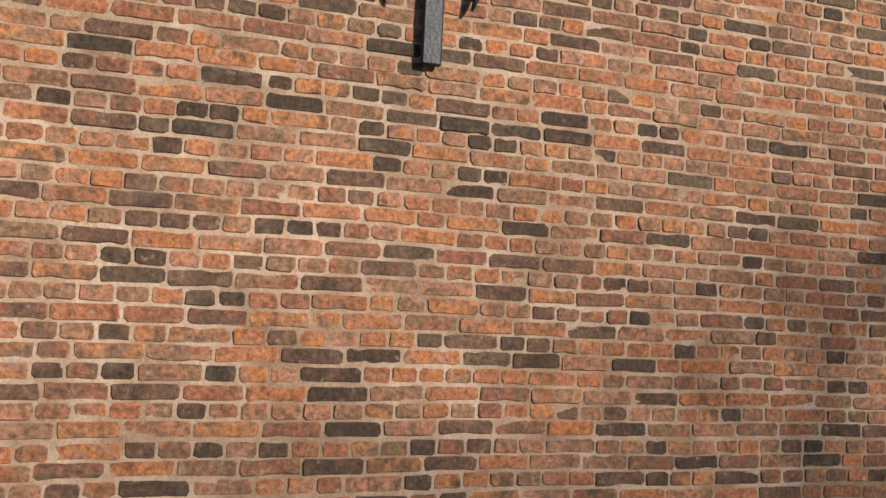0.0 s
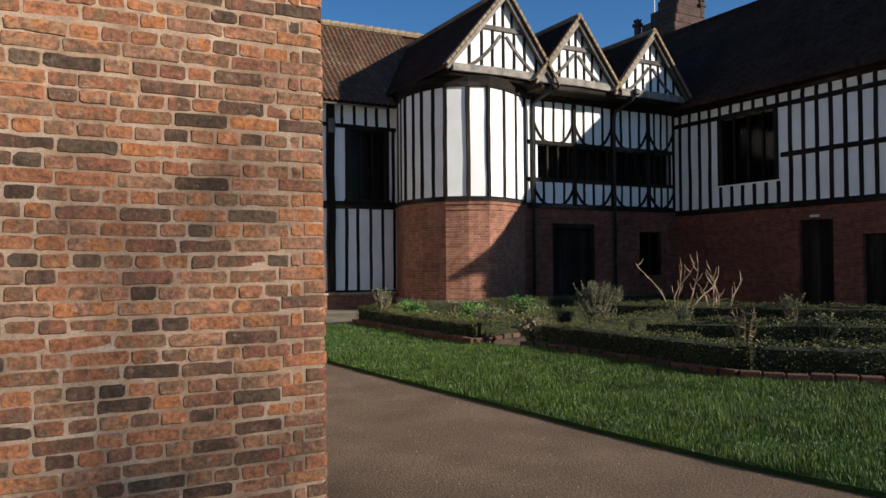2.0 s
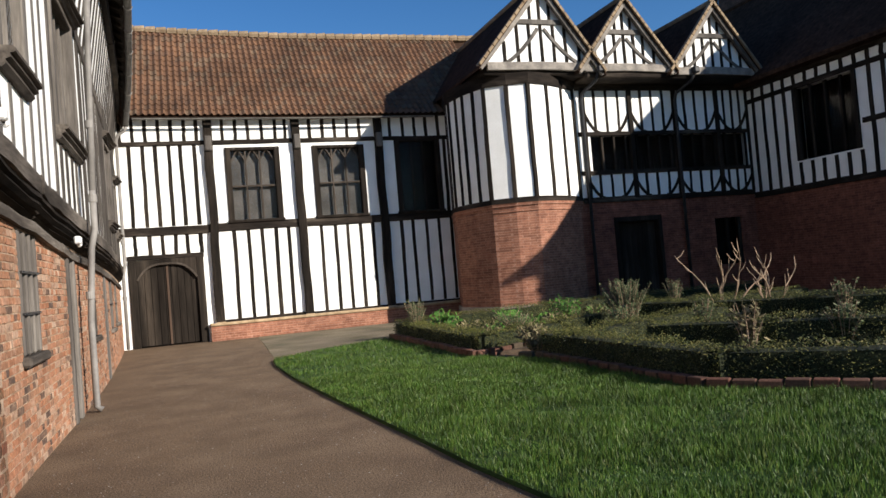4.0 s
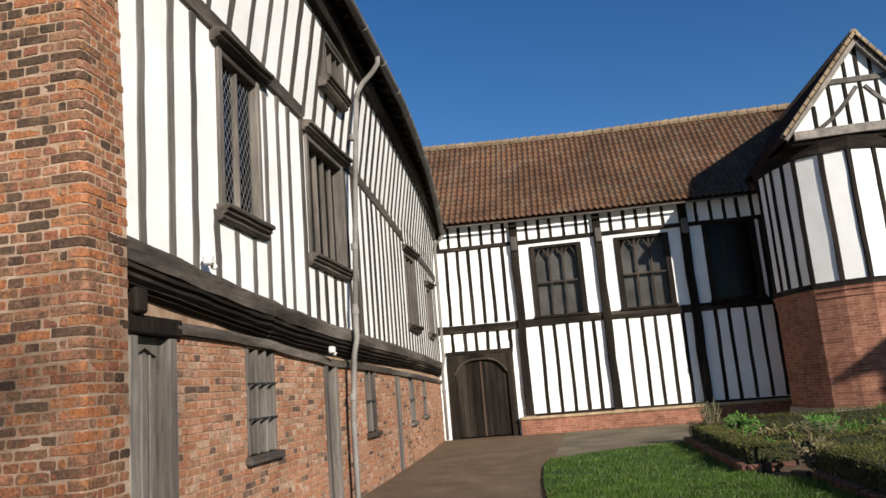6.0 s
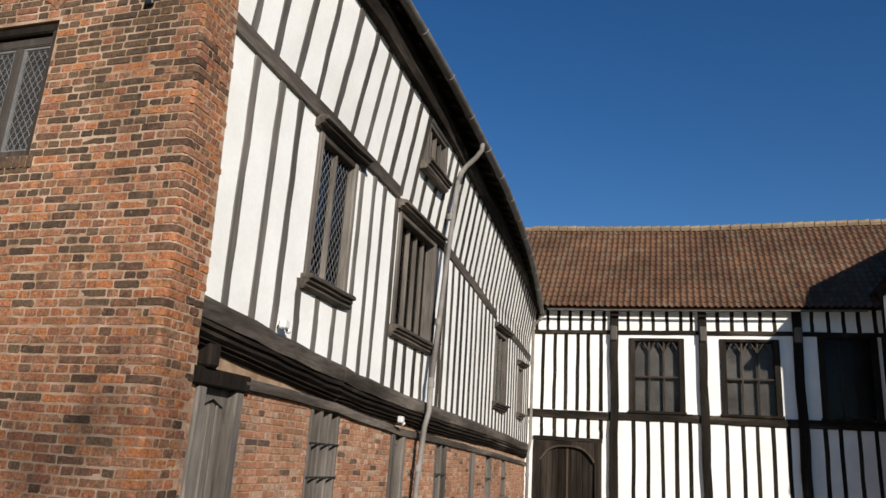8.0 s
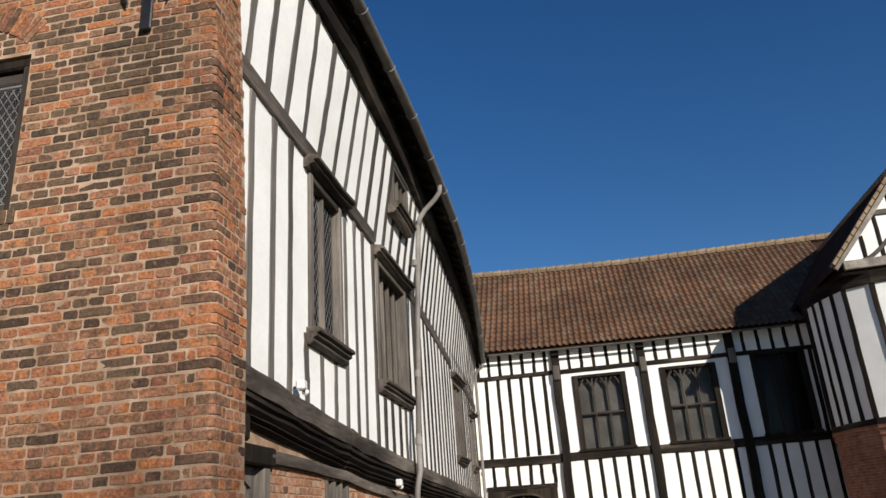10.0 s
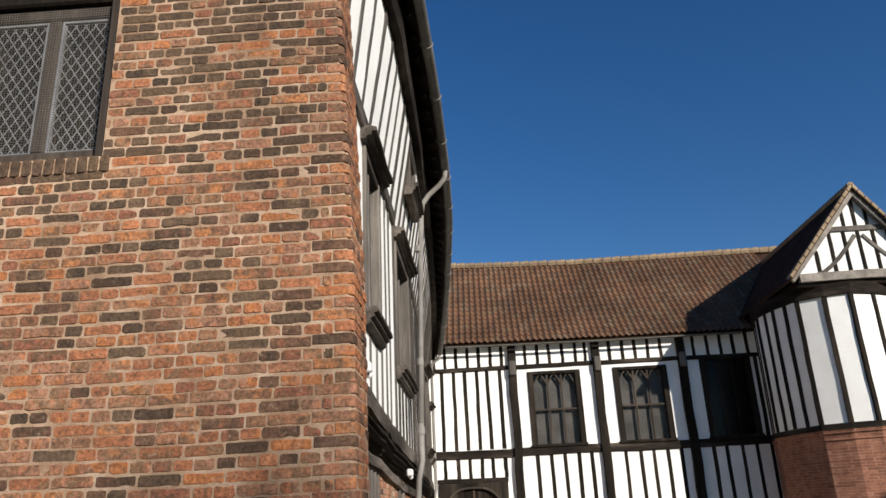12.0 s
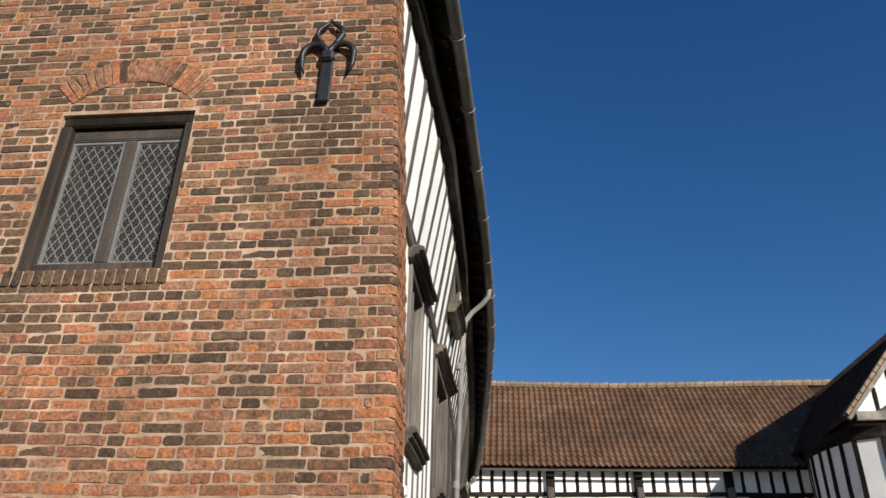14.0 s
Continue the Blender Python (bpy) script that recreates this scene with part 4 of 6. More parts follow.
def hall_window(o, name, label, traceried):
    x0, x1, z0, z1 = o
    w = thing(name, label, "window", kind="structure", at=((x0 + x1) / 2, HY, z0))
    for a, b in ((x0, x0 + 0.16), (x1 - 0.16, x1)):
        part("jamb", boxes((a, b, HY - 0.05, HY + 0.2, z0, z1), bevel=0.012), M["door_oak"], w)
    part("head", boxes((x0 + 0.16, x1 - 0.16, HY - 0.046, HY + 0.2, z1 - 0.09, z1), bevel=0.01), M["door_oak"], w)
    part("sill", boxes((x0 - 0.03, x1 + 0.03, HY - 0.10, HY + 0.2, z0 - 0.02, z0 + 0.06), bevel=0.015), M["door_oak"], w)
    a, b = x0 + 0.16, x1 - 0.16
    zt = z0 + (z1 - z0) * 0.48
    if traceried:
        part("transom", boxes((a, b, HY + 0.005, HY + 0.08, zt - 0.028, zt + 0.028), bevel=0.012), M["window_oak"], w)
    for k in (1, 2):
        x = a + (b - a) * k / 3
        part("mullion", boxes((x - 0.025, x + 0.025, HY + 0.01, HY + 0.09, z0 + 0.06, z1 - 0.09), bevel=0.01), M["window_oak"] if traceried else M["door_oak"], w)
    for k in range(3):
        c, hw = a + (b - a) * (k + 0.5) / 3, (b - a) / 6
        if traceried:
            zz = z1 - 0.09
            pts = [(c + hw * math.copysign(1 - (1 - abs(s)) ** 0.8, s), HY + 0.03, zz - 0.30 * abs(s) ** 1.7) for s in np.linspace(-1, 1, 13)]
            part("tracery", ribbon(bmesh.new(), pts, 0.035, 0.015, OUT), M["window_oak"], w)
        for lo, hi in ((z0 + 0.06, zt), (zt, z1 - 0.09)) if traceried else ((z0 + 0.06, z1 - 0.09),):
            part("pane", boxes((c - hw, c + hw, HY + 0.06, HY + 0.064, lo, hi)), M["glass"], w)
    # Board added behind the panes to set their grey tone.
    if traceried:
        part("dusty_blind", boxes((a, b, HY + 0.16, HY + 0.165, z0, z1)), M["pane_board"], w, "dull grey board added behind the glass for pane tone")
    return w


M["pane_board"] = material("grey_window_board", [(0, (0.085, 0.085, 0.088)), (1, (0.16, 0.158, 0.16))], scale=1.5, fine=20, rough=0.9, bump=0.1)
hall_window(HW[0], "window_10", "three-light oak window with cusped tracery and transom", True)
hall_window(HW[1], "window_11", "three-light oak window with cusped tracery and transom", True)
hall_window(HW[2], "window_12", "dark unlit three-light hall window", False)

gate = thing("door_4", "wide dark oak plank gate under a four-centred arch", "door", kind="structure", at=(4.0, HY, 0))
gx0, gx1, gz = 3.02, 4.98, 2.40
for a, b in ((gx0, gx0 + 0.2), (gx1 - 0.2, gx1)):
    part("jamb", boxes((a, b, HY - 0.06, HY + 0.25, 0.0, gz), bevel=0.015), M["door_oak"], gate)
bm = bmesh.new()
a, b = gx0 + 0.2, gx1 - 0.2
arc = [(a + (b - a) * i / 16, gz - 0.16 - 0.42 * abs(2 * i / 16 - 1) ** 3.2) for i in range(17)]
for (u, p), (v, q) in zip(arc, arc[1:]):
    w = [bm.verts.new(c) for yy in (HY - 0.055, HY + 0.2) for c in ((u, yy, p), (v, yy, q), (v, yy, gz), (u, yy, gz))]
    for f in ((0, 1, 2, 3), (7, 6, 5, 4), (0, 4, 5, 1)):
        bm.faces.new([w[i] for i in f])
part("arched_head", bm, M["door_oak"], gate)
part("arch_moulding", ribbon(bmesh.new(), [(u, HY - 0.05, p + 0.03) for u, p in arc], 0.06, 0.03, OUT), M["window_oak"], gate)
for i in range(9):
    u0, u1 = a + (b - a) * i / 9, a + (b - a) * (i + 1) / 9
    part("plank", boxes((u0 + 0.004, u1 - 0.004, HY + 0.03 + 0.01 * (i % 2), HY + 0.09, 0.04, gz - 0.1), bevel=0.008), M["door_oak"], gate)
for u in (a + (b - a) * 0.5,):
    part("meeting_strip", boxes((u - 0.03, u + 0.03, HY + 0.0, HY + 0.04, 0.04, gz - 0.2), bevel=0.008), M["strip_oak"], gate, "worn reddish meeting strip")

# ---- turret bay ----
BAY = [(12.52, 21.05), (12.09, 19.55), (12.22, 18.62), (12.52, 17.78), (13.06, 17.42), (13.62, 17.22), (14.24, 17.38), (14.85, 17.69), (15.45, 18.10), (15.5, 18.6)]
bay = thing("wall_bay", "curved stair bay of brick with close-studded plaster above", "wall", kind="structure")


def offset_bay(k):
    c = Vector((13.75, 19.6))
    return [tuple(Vector(p) + (Vector(p) - c).normalized() * k) for p in BAY]


def bay_band(z0, z1, k0, k1, closed=True):
    bm = bmesh.new()
    lo, hi = offset_bay(k0), offset_bay(k1)
    inn = offset_bay(-0.3)
    rings = [[bm.verts.new((*p, z)) for p in q] for q, z in ((lo, z0), (hi, z1), (inn, z1), (inn, z0))]
    for r, s in zip(rings, rings[1:] + rings[:1]):
        for i in range(len(BAY) - 1):
            bm.faces.new((r[i], r[i + 1], s[i + 1], s[i]))
    return bm


part("brickwork", bay_band(-0.05, 2.86, 0.0, 0.0), M["far_brick"], bay, "rose-red bay brickwork")
for z0, z1, k0, k1 in ((2.86, 2.93, 0.03, 0.03), (2.93, 3.02, 0.0, 0.02), (3.02, 3.10, 0.05, 0.06)):
    part("string_course", bay_band(z0, z1, k0, k1), M["far_brick"], bay)
part("base_course", bay_band(-0.05, 0.32, 0.10, 0.07), M["stone"], bay, "pale stone base course")
part("plaster_panel", bay_band(3.22, 6.45, 0.0, 0.0), M["plaster"], bay)
part("sill_beam", bay_band(3.10, 3.24, 0.07, 0.05), M["rail"], bay)
part("head_beam", bay_band(6.32, 6.62, 0.05, 0.10), M["rail"], bay)
for i, (p, q) in enumerate(zip(BAY, BAY[1:-1])):
    p, q = Vector(p), Vector(q)
    nrm = Vector((q - p).orthogonal()).normalized()
    if nrm.dot((p + q) / 2 - Vector((13.75, 19.6))) < 0:
        nrm = -nrm
    ts = {0: (0.35, 0.72), 1: (0.1, 0.55), 2: (0.0, 0.5)}.get(i, (0.0, ))
    for t in ts:
        c = p.lerp(q, t)
        timber("stud", (c.x, c.y, 3.24), (c.x, c.y, 6.36), 0.12, 0.03, (nrm.x, nrm.y, 0), M["timber"], bay, n=6, rough=0.08)
timber("stud", (15.42, 18.06, 3.24), (15.42, 18.06, 6.36), 0.12, 0.03, (0.3, -0.9, 0), M["timber"], bay)

# ---- three-gabled porch range ----
PY = 18.06
porch = thing("wall_porch", "shaded porch range of brick darkened for shade and braced timber framing", "wall", kind="structure")
P_OPEN = [(16.44, 18.08, 0.0, 2.57), (20.0, 21.0, 0.9, 2.35)]
part("brickwork", pierced([15.4, 21.7], [-0.05, 3.06], P_OPEN, lambda u, v, d: (u, PY + d, v), 0.3), M["shade_brick"], porch)
band = (15.9, 21.5, 3.95, 5.0)
part("plaster_panel", pierced([15.4, 21.7], [3.1, 6.5], [band], lambda u, v, d: (u, PY + d, v), 0.25), M["plaster"], porch)
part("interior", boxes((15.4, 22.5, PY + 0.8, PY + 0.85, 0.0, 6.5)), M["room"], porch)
for z, h in ((3.10, 0.16), (3.90, 0.12), (5.04, 0.12), (6.42, 0.2)):
    timber("rail", (15.5, PY, z), (21.65, PY, z), h, 0.05, OUT, M["rail"], porch, n=8, rough=0.04)
POSTS = (15.72, 17.3, 18.87, 20.42, 21.6)
for x in POSTS:
    timber("post", (x, PY, 3.12), (x, PY, 6.4), 0.15, 0.06, OUT, M["timber"], porch, rough=0.04)
for u, v in zip(POSTS, POSTS[1:]):
    for k in (1, 2, 3):
        x = u + (v - u) * k / 4
        hstud(x, 5.08, 6.36, 0.095, yy=PY, par=porch)
        hstud(x, 3.16, 3.86, 0.095, yy=PY, par=porch)
    for x, s in ((u, 1), (v, -1)):
        for zt, zb, reach in ((5.75, 5.08, 0.52), (3.72, 3.16, 0.5)):
            pts = [(x + s * reach * q ** 1.0, PY, zb + (zt - zb) * (1 - q) ** 1.8) for q in np.linspace(0.04, 1, 8)]
            part("brace", ribbon(bmesh.new(), pts, 0.09, 0.028, OUT), M["timber"], porch)
pw = thing("window_13", "long dark mullioned window band under the gables", "window", kind="structure", at=(18.7, PY, 3.95))
for k in range(15):
    x = 15.9 + 5.6 * k / 14
    part("mullion", boxes((x - 0.03, x + 0.03, PY + 0.02, PY + 0.12, 3.95, 5.0), bevel=0.008), M["door_oak"], pw)
for k in range(14):
    x = 15.9 + 5.6 * k / 14
    part("pane", boxes((x + 0.03, x + 0.37, PY + 0.07, PY + 0.074, 3.95, 5.0)), M["glass"], pw)
pd = thing("door_5", "dark open porch doorway with plank door inside", "door", kind="structure", at=(17.2, PY, 0))
for a, b in ((16.44, 16.56), (17.96, 18.08)):
    part("jamb", boxes((a, b, PY - 0.02, PY + 0.28, 0.0, 2.57), bevel=0.01), M["timber"], pd)
part("lintel", boxes((16.56, 17.96, PY - 0.016, PY + 0.28, 2.42, 2.57), bevel=0.01), M["timber"], pd)
for i in range(7):
    part("plank", boxes((16.56 + 0.2 * i, 16.755 + 0.2 * i, PY + 0.22, PY + 0.27, 0.0, 2.42), bevel=0.006), M["door_oak"], pd)
pw2 = thing("window_14", "small dark window in the shaded brickwork", "window", kind="structure", at=(20.5, PY, 0.9))
for x in (20.04, 20.5, 20.96):
    part("mullion", boxes((x - 0.04, x + 0.04, PY + 0.04, PY + 0.16, 0.9, 2.35), bevel=0.01), M["door_oak"], pw2)
part("pane", boxes((20.0, 21.0, PY + 0.1, PY + 0.104, 0.9, 2.35)), M["glass"], pw2)

GY = 17.32


def tri_gable(xl, xa, xr, zl, za, zr, name):
    """A framed gable with bargeboards and its own roof running back into the hall roof."""
    g = thing(name, "small plastered gable with curved braces, left bargeboards paler than right", "gable", group="porch gables", kind="structure", at=(xa, GY, zl))
    in_ = 0.14
    bm = bmesh.new()
    tri_pts = [(xl + in_, zl), (xr - in_, zr), (xa, za - 0.12)]
    f = [bm.verts.new((x, GY, z)) for x, z in tri_pts]
    k = [bm.verts.new((x, GY + 0.2, z)) for x, z in tri_pts]
    bm.faces.new(f)
    bm.faces.new(k[::-1])
    for i in range(3):
        bm.faces.new((f[i], f[(i + 1) % 3], k[(i + 1) % 3], k[i]))
    part("plaster_panel", bm, M["plaster"], g)
    zb = (zl + zr) / 2
    part("tie_beam", ribbon(bmesh.new(), [(xl + 0.22, GY, zb + 0.03), (xa, GY, zb + 0.06), (xr - 0.22, GY, zb + 0.03)], 0.22, 0.10, OUT, 0.04), M["barge"], g)
    zc = zb + (za - zb) * 0.55
    half = (xr - xl) / 2
    part("collar", ribbon(bmesh.new(), [(xa - half * 0.42, GY, zc), (xa + half * 0.42, GY, zc)], 0.14, 0.05, OUT), M["stud_oak"], g)
    edge = lambda x: za - 0.15 - (za - zb) * abs(x - xa) / half
    for q in (-0.62, -0.40, -0.2, 0.0, 0.2, 0.40, 0.62):
        x = xa + half * q
        if edge(x) - zb > 0.2:
            timber("stud", (x, GY, zb + 0.1), (x, GY, min(edge(x), zc if abs(q) > 0.01 else 99)), 0.09, 0.03, OUT, M["timber"], g, n=3)
    for q in (-0.16, 0.16):
        x = xa + half * q
        timber("stud", (x, GY, zc), (x, GY, edge(x)), 0.08, 0.03, OUT, M["timber"], g, n=2)
    for s in (-1, 1):
        pts = [(xa + s * half * (0.05 + 0.62 * q), GY, zb + 0.12 + (zc - zb - 0.30) * (1 - q) ** 1.5) for q in np.linspace(0, 1, 8)]
        part("brace", ribbon(bmesh.new(), pts, 0.10, 0.035, OUT), M["stud_oak"], g)
    for x, z, s in ((xl, zl, -1), (xr, zr, 1)):
        # The left board takes the paler oak, the right one the stud oak.
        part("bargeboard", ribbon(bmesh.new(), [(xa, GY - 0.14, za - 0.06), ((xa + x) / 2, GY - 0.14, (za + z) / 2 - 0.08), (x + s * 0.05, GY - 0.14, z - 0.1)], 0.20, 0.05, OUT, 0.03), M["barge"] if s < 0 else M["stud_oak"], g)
        bm = bmesh.new()
        yb = 24.5
        ex, ez = x + s * 0.08, z - 0.07
        pts = [(xa, za + 0.05), (ex, ez), (ex, ez - 0.09), (xa, za - 0.05)]
        a = [bm.verts.new((u, GY - 0.22, v)) for u, v in pts]
        b = [bm.verts.new((u, yb, v)) for u, v in pts]
        for i in range(4):
            bm.faces.new((a[i], a[(i + 1) % 4], b[(i + 1) % 4], b[i]))
        bm.faces.new(a[::-1])
        bm.faces.new(b)
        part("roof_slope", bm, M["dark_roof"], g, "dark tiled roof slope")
        n = 14
        for i in range(n):
            u, v = (i + 0.06) / n, (i + 0.94) / n
            p, q = Vector((xa, GY - 0.21, za + 0.075)).lerp(Vector((ex, GY - 0.21, ez + 0.03)), u), Vector((xa, GY - 0.21, za + 0.075)).lerp(Vector((ex, GY - 0.21, ez + 0.03)), v)
            part("verge_tile", ribbon(bmesh.new(), [p, q], 0.14, 0.035, (s * 0.6, 0, 0.8)), M["ridge"], g)
    part("ridge", tube(bmesh.new(), [(xa, GY - 0.23, za + 0.06), (xa, 24.3, za + 0.06)], 0.09, 8), M["ridge"], g)
    return g


tri_gable(12.28, 14.2, 15.95, 6.83, 9.1, 6.68, "gable_1")
tri_gable(15.25, 16.82, 18.38, 6.75, 8.72, 6.72, "gable_2")
tri_gable(18.25, 19.86, 21.5, 6.72, 8.70, 6.60, "gable_3")
coving = thing("coving_porch", "dark timber coving under the jettied gables", "beam", kind="structure")
part("beam", boxes((15.5, 21.65, GY - 0.02, PY + 0.1, 6.50, 6.72), bevel=0.04), M["rail"], coving)
part("beam_bay", boxes((12.4, 15.5, GY + 0.02, 19.5, 6.58, 6.80), bevel=0.04), M["rail"], coving)
for x, y in ((15.62, 17.9), (18.84, 17.92)):
    p = thing("downpipe", "black downpipe with curved neck between the gables", "downpipe", group="porch downpipes", at=(x, y, 0))
    part("pipe", tube(bmesh.new(), [(x + 0.25, GY - 0.15, 6.75), (x + 0.2, GY, 6.45), (x + 0.02, y - 0.05, 6.2), (x, y, 6.0), (x, y, 0.05)], 0.05, 8), M["dark_pipe"], p, smooth=True)
    part("pipe_head", boxes((x + 0.15, x + 0.36, GY - 0.25, GY - 0.05, 6.62, 6.82), bevel=0.04), M["dark_pipe"], p)

# ---- shaded right-hand range ----
RX = 21.6
right = thing("wall_right", "shaded timber-framed range with brick ground storey", "wall", kind="structure")
R_WIN = (14.0, 16.1, 3.75, 5.85)
R_DOOR = (12.28, 13.32, 0.0, 2.5)
R_ARCH = (9.9, 11.46, 0.0, 2.05)
part("brickwork", pierced([7.2, 18.1], [-0.05, 2.95], [R_DOOR, R_ARCH], lambda u, v, d: (RX + d, u, v), 0.3), M["shade_brick"], right)
part("plaster_panel", pierced([7.2, 18.1], [2.95, 6.5], [R_WIN], lambda u, v, d: (RX + d, u, v), 0.3), M["plaster"], right)
part("interior", boxes((RX + 1.0, RX + 1.05, 10, 18, 0, 6.4)), M["room"], right)
for z, h in ((2.98, 0.18), (5.92, 0.14), (6.35, 0.2)):
    timber("rail", (RX, 7.2, z), (RX, 18.0, z), h, 0.05, (-1, 0, 0), M["rail"], right, n=14, rough=0.04)
y = 17.75
while y > 7.3:
    w0 = 14.0 - 0.15 < y < 16.1 + 0.1
    for s, e in (((3.05, 3.7), (5.95, 6.3)) if w0 else ((3.05, 5.86), (5.98, 6.3))):
        timber("stud", (RX, y, s), (RX, y, e), 0.12, 0.03, (-1, 0, 0), M["timber"], right, n=3)
    y -= 0.42
timber("rail", (RX, 7.2, 4.45), (RX, 13.85, 4.45), 0.14, 0.05, (-1, 0, 0), M["rail"], right, n=8, rough=0.04)
rw = thing("window_15", "large dark oak window in the shaded range", "window", kind="structure", at=(RX, 15, 3.75))
for a, b in ((13.95, 14.08), (16.02, 16.15)):
    part("jamb", boxes((RX - 0.06, RX + 0.2, a, b, 3.75, 5.85), bevel=0.01), M["door_oak"], rw)
for k in (1, 2, 3):
    yy = 14.0 + 2.1 * k / 4
    part("mullion", boxes((RX + 0.03, RX + 0.13, yy - 0.04, yy + 0.04, 3.75, 5.85), bevel=0.01), M["door_oak"], rw)
part("pane", boxes((RX + 0.08, RX + 0.084, 14.0, 16.1, 3.75, 5.85)), M["glass"], rw)
rd = thing("door_6", "dark plank door in the shaded range", "door", kind="structure", at=(RX, 12.8, 0))
for i in range(5):
    part("plank", boxes((RX + 0.12, RX + 0.17 + 0.006 * (i % 2), 12.28 + 0.208 * i, 12.484 + 0.208 * i, 0.0, 2.5), bevel=0.008), M["door_oak"], rd)
ra = thing("door_7", "wide dark boarded opening in the shaded range", "door", kind="structure", at=(RX, 10.7, 0))
for i in range(7):
    part("plank", boxes((RX + 0.14, RX + 0.19 + 0.006 * (i % 2), 9.9 + 0.223 * i, 10.118 + 0.223 * i, 0.0, 2.05), bevel=0.008), M["door_oak"], ra)
bl = thing("bulkhead_lamp", "small white bulkhead lamp above the shaded door", "lamp", at=(RX, 12.8, 2.6))
part("housing", boxes((RX - 0.07, RX + 0.01, 12.66, 12.94, 2.57, 2.64), bevel=0.015), M["white_plastic"], bl)
part("back_plate", boxes((RX - 0.02, RX + 0.01, 12.63, 12.97, 2.64, 2.67), bevel=0.006), M["iron"], bl)
rroof = thing("roof_right", "steep dark tiled roof of the shaded range", "roof", kind="structure")
bm = bmesh.new()
prof = [(21.15, 6.38), (21.15, 6.50), (25.5, 10.75), (30.0, 6.5), (30.0, 6.38)]
hip = [7.1, 7.1, 10.2, 7.1, 7.1]
a = [bm.verts.new((x, h, z)) for (x, z), h in zip(prof, hip)]
b = [bm.verts.new((x, 27.0, z)) for x, z in prof]
for i in range(5):
    bm.faces.new((a[i], a[(i + 1) % 5], b[(i + 1) % 5], b[i]))
bm.faces.new((a[1], a[2], a[3]))
bm.faces.new((a[0], a[1], a[3], a[4]))
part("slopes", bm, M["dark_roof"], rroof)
part("end_wall", boxes((21.9, 29.5, 7.2, 7.45, 0, 6.4)), M["far_brick"], rroof)
part("back_wall", boxes((29.2, 29.5, 7.45, 26.0, 0, 6.4)), M["far_brick"], rroof)
part("ridge", tube(bmesh.new(), [(25.5, 10.2, 10.72), (25.5, 27, 10.72)], 0.12, 8), M["dark_roof"], rroof)

# ---- hall roof with pantiles ----
hroof = thing("roof_hall", "sagging red pantile hall roof with mossy ridge", "roof", kind="structure")
EY, EZ, RY = 20.62, 6.30, 24.15
RZ = knots([(-3, 9.95), (2.8, 9.86), (5, 9.77), (8, 9.70), (13, 9.74), (24, 9.8)])
sag = lambda x: RZ(x) - 9.76


def on_roof(x, t, up=0.0):
    y, z = EY + (RY - EY) * t, EZ + 0.6 * sag(x) * (1 - t) * 0.5 + (RZ(x) - EZ) * t - 0.10 * math.sin(math.pi * t)
    return Vector((x, y - up * 0.72, z + up * 0.70))


bm = bmesh.new()
cols = np.linspace(-3, 24, 55)
rows_t = np.linspace(0, 1, 7)
grid = [[bm.verts.new(on_roof(x, t, -0.05)) for t in rows_t] for x in cols]
for c, d in zip(grid, grid[1:]):
    for k in range(6):
        bm.faces.new((c[k], d[k], d[k + 1], c[k + 1]))
part("underlay", bm, M["dark_roof"], hroof)
part("back_slope", boxes((-3, 24, RY, RY + 4.5, 6.3, 6.4)), M["dark_roof"], hroof)
bm = bmesh.new()
tube(bm, [on_roof(x, 1.0, 0.03) for x in np.linspace(-3, 24, 80)], 0.10, 8)
part("ridge", bm, M["ridge"], hroof, "pale lichened ridge tiles")
for i in range(52):
    x = 2.2 + 0.32 * i
    part("ridge_tile", tube(bmesh.new(), [on_roof(x, 1.0, 0.05), on_roof(x + 0.29, 1.0, 0.06 + rng.uniform(0, 0.015))], [0.115, 0.13], 8), M["ridge"], hroof)
TW, NROW = 0.18, 17


def tile_shape(x, r, rr):
    v, f = [], []
    t0, t1 = r / NROW, min(1.0, (r + 1.12) / NROW)
    prof_t = [(-0.5, 0.025), (-0.35, 0.0), (-0.1, 0.0), (0.1, 0.03), (0.28, 0.055), (0.42, 0.045), (0.52, 0.01)]
    j = rr.uniform(-0.006, 0.006)
    for t, up in ((t0, 0.03), (t1, 0.0)):
        for u, h in prof_t:
            v.append(tuple(on_roof(x + u * TW * 1.04, t, h + up + j)))
    for u, h in prof_t:
        v.append(tuple(on_roof(x + u * TW * 1.04, t0, h + 0.012 + j)))
    for k in range(6):
        f.append((k, k + 1, k + 8, k + 7))
        f.append((14 + k, 15 + k, k + 1, k))
    return v, f


rr = random.Random(5)
verts, faces, single = [], [], 0
for r in range(NROW):
    for c in range(-8, 68):
        x = 2.0 + c * TW
        v, f = tile_shape(x, r, rr)
        if r < 7 and 5 <= c < 60 and single < 290:
            mesh_ob("pantile", v, f, M["tile_one"], hroof)
            single += 1
        else:
            o = len(verts)
            verts += v
            faces += [tuple(i + o for i in q) for q in f]
tagged(mesh_ob("pantiles", verts, faces, M["tile_rest"], hroof), kind="stuff")
hg = thing("gutter", "dark gutter along the hall eaves", "gutter", at=(3, 20.5, 6.25))
part("channel", gutter_run([(x, EY - 0.04, EZ - 0.08 + 0.3 * sag(x)) for x in np.linspace(3.4, 12.0, 20)], 0.05), M["gutter"], hg)

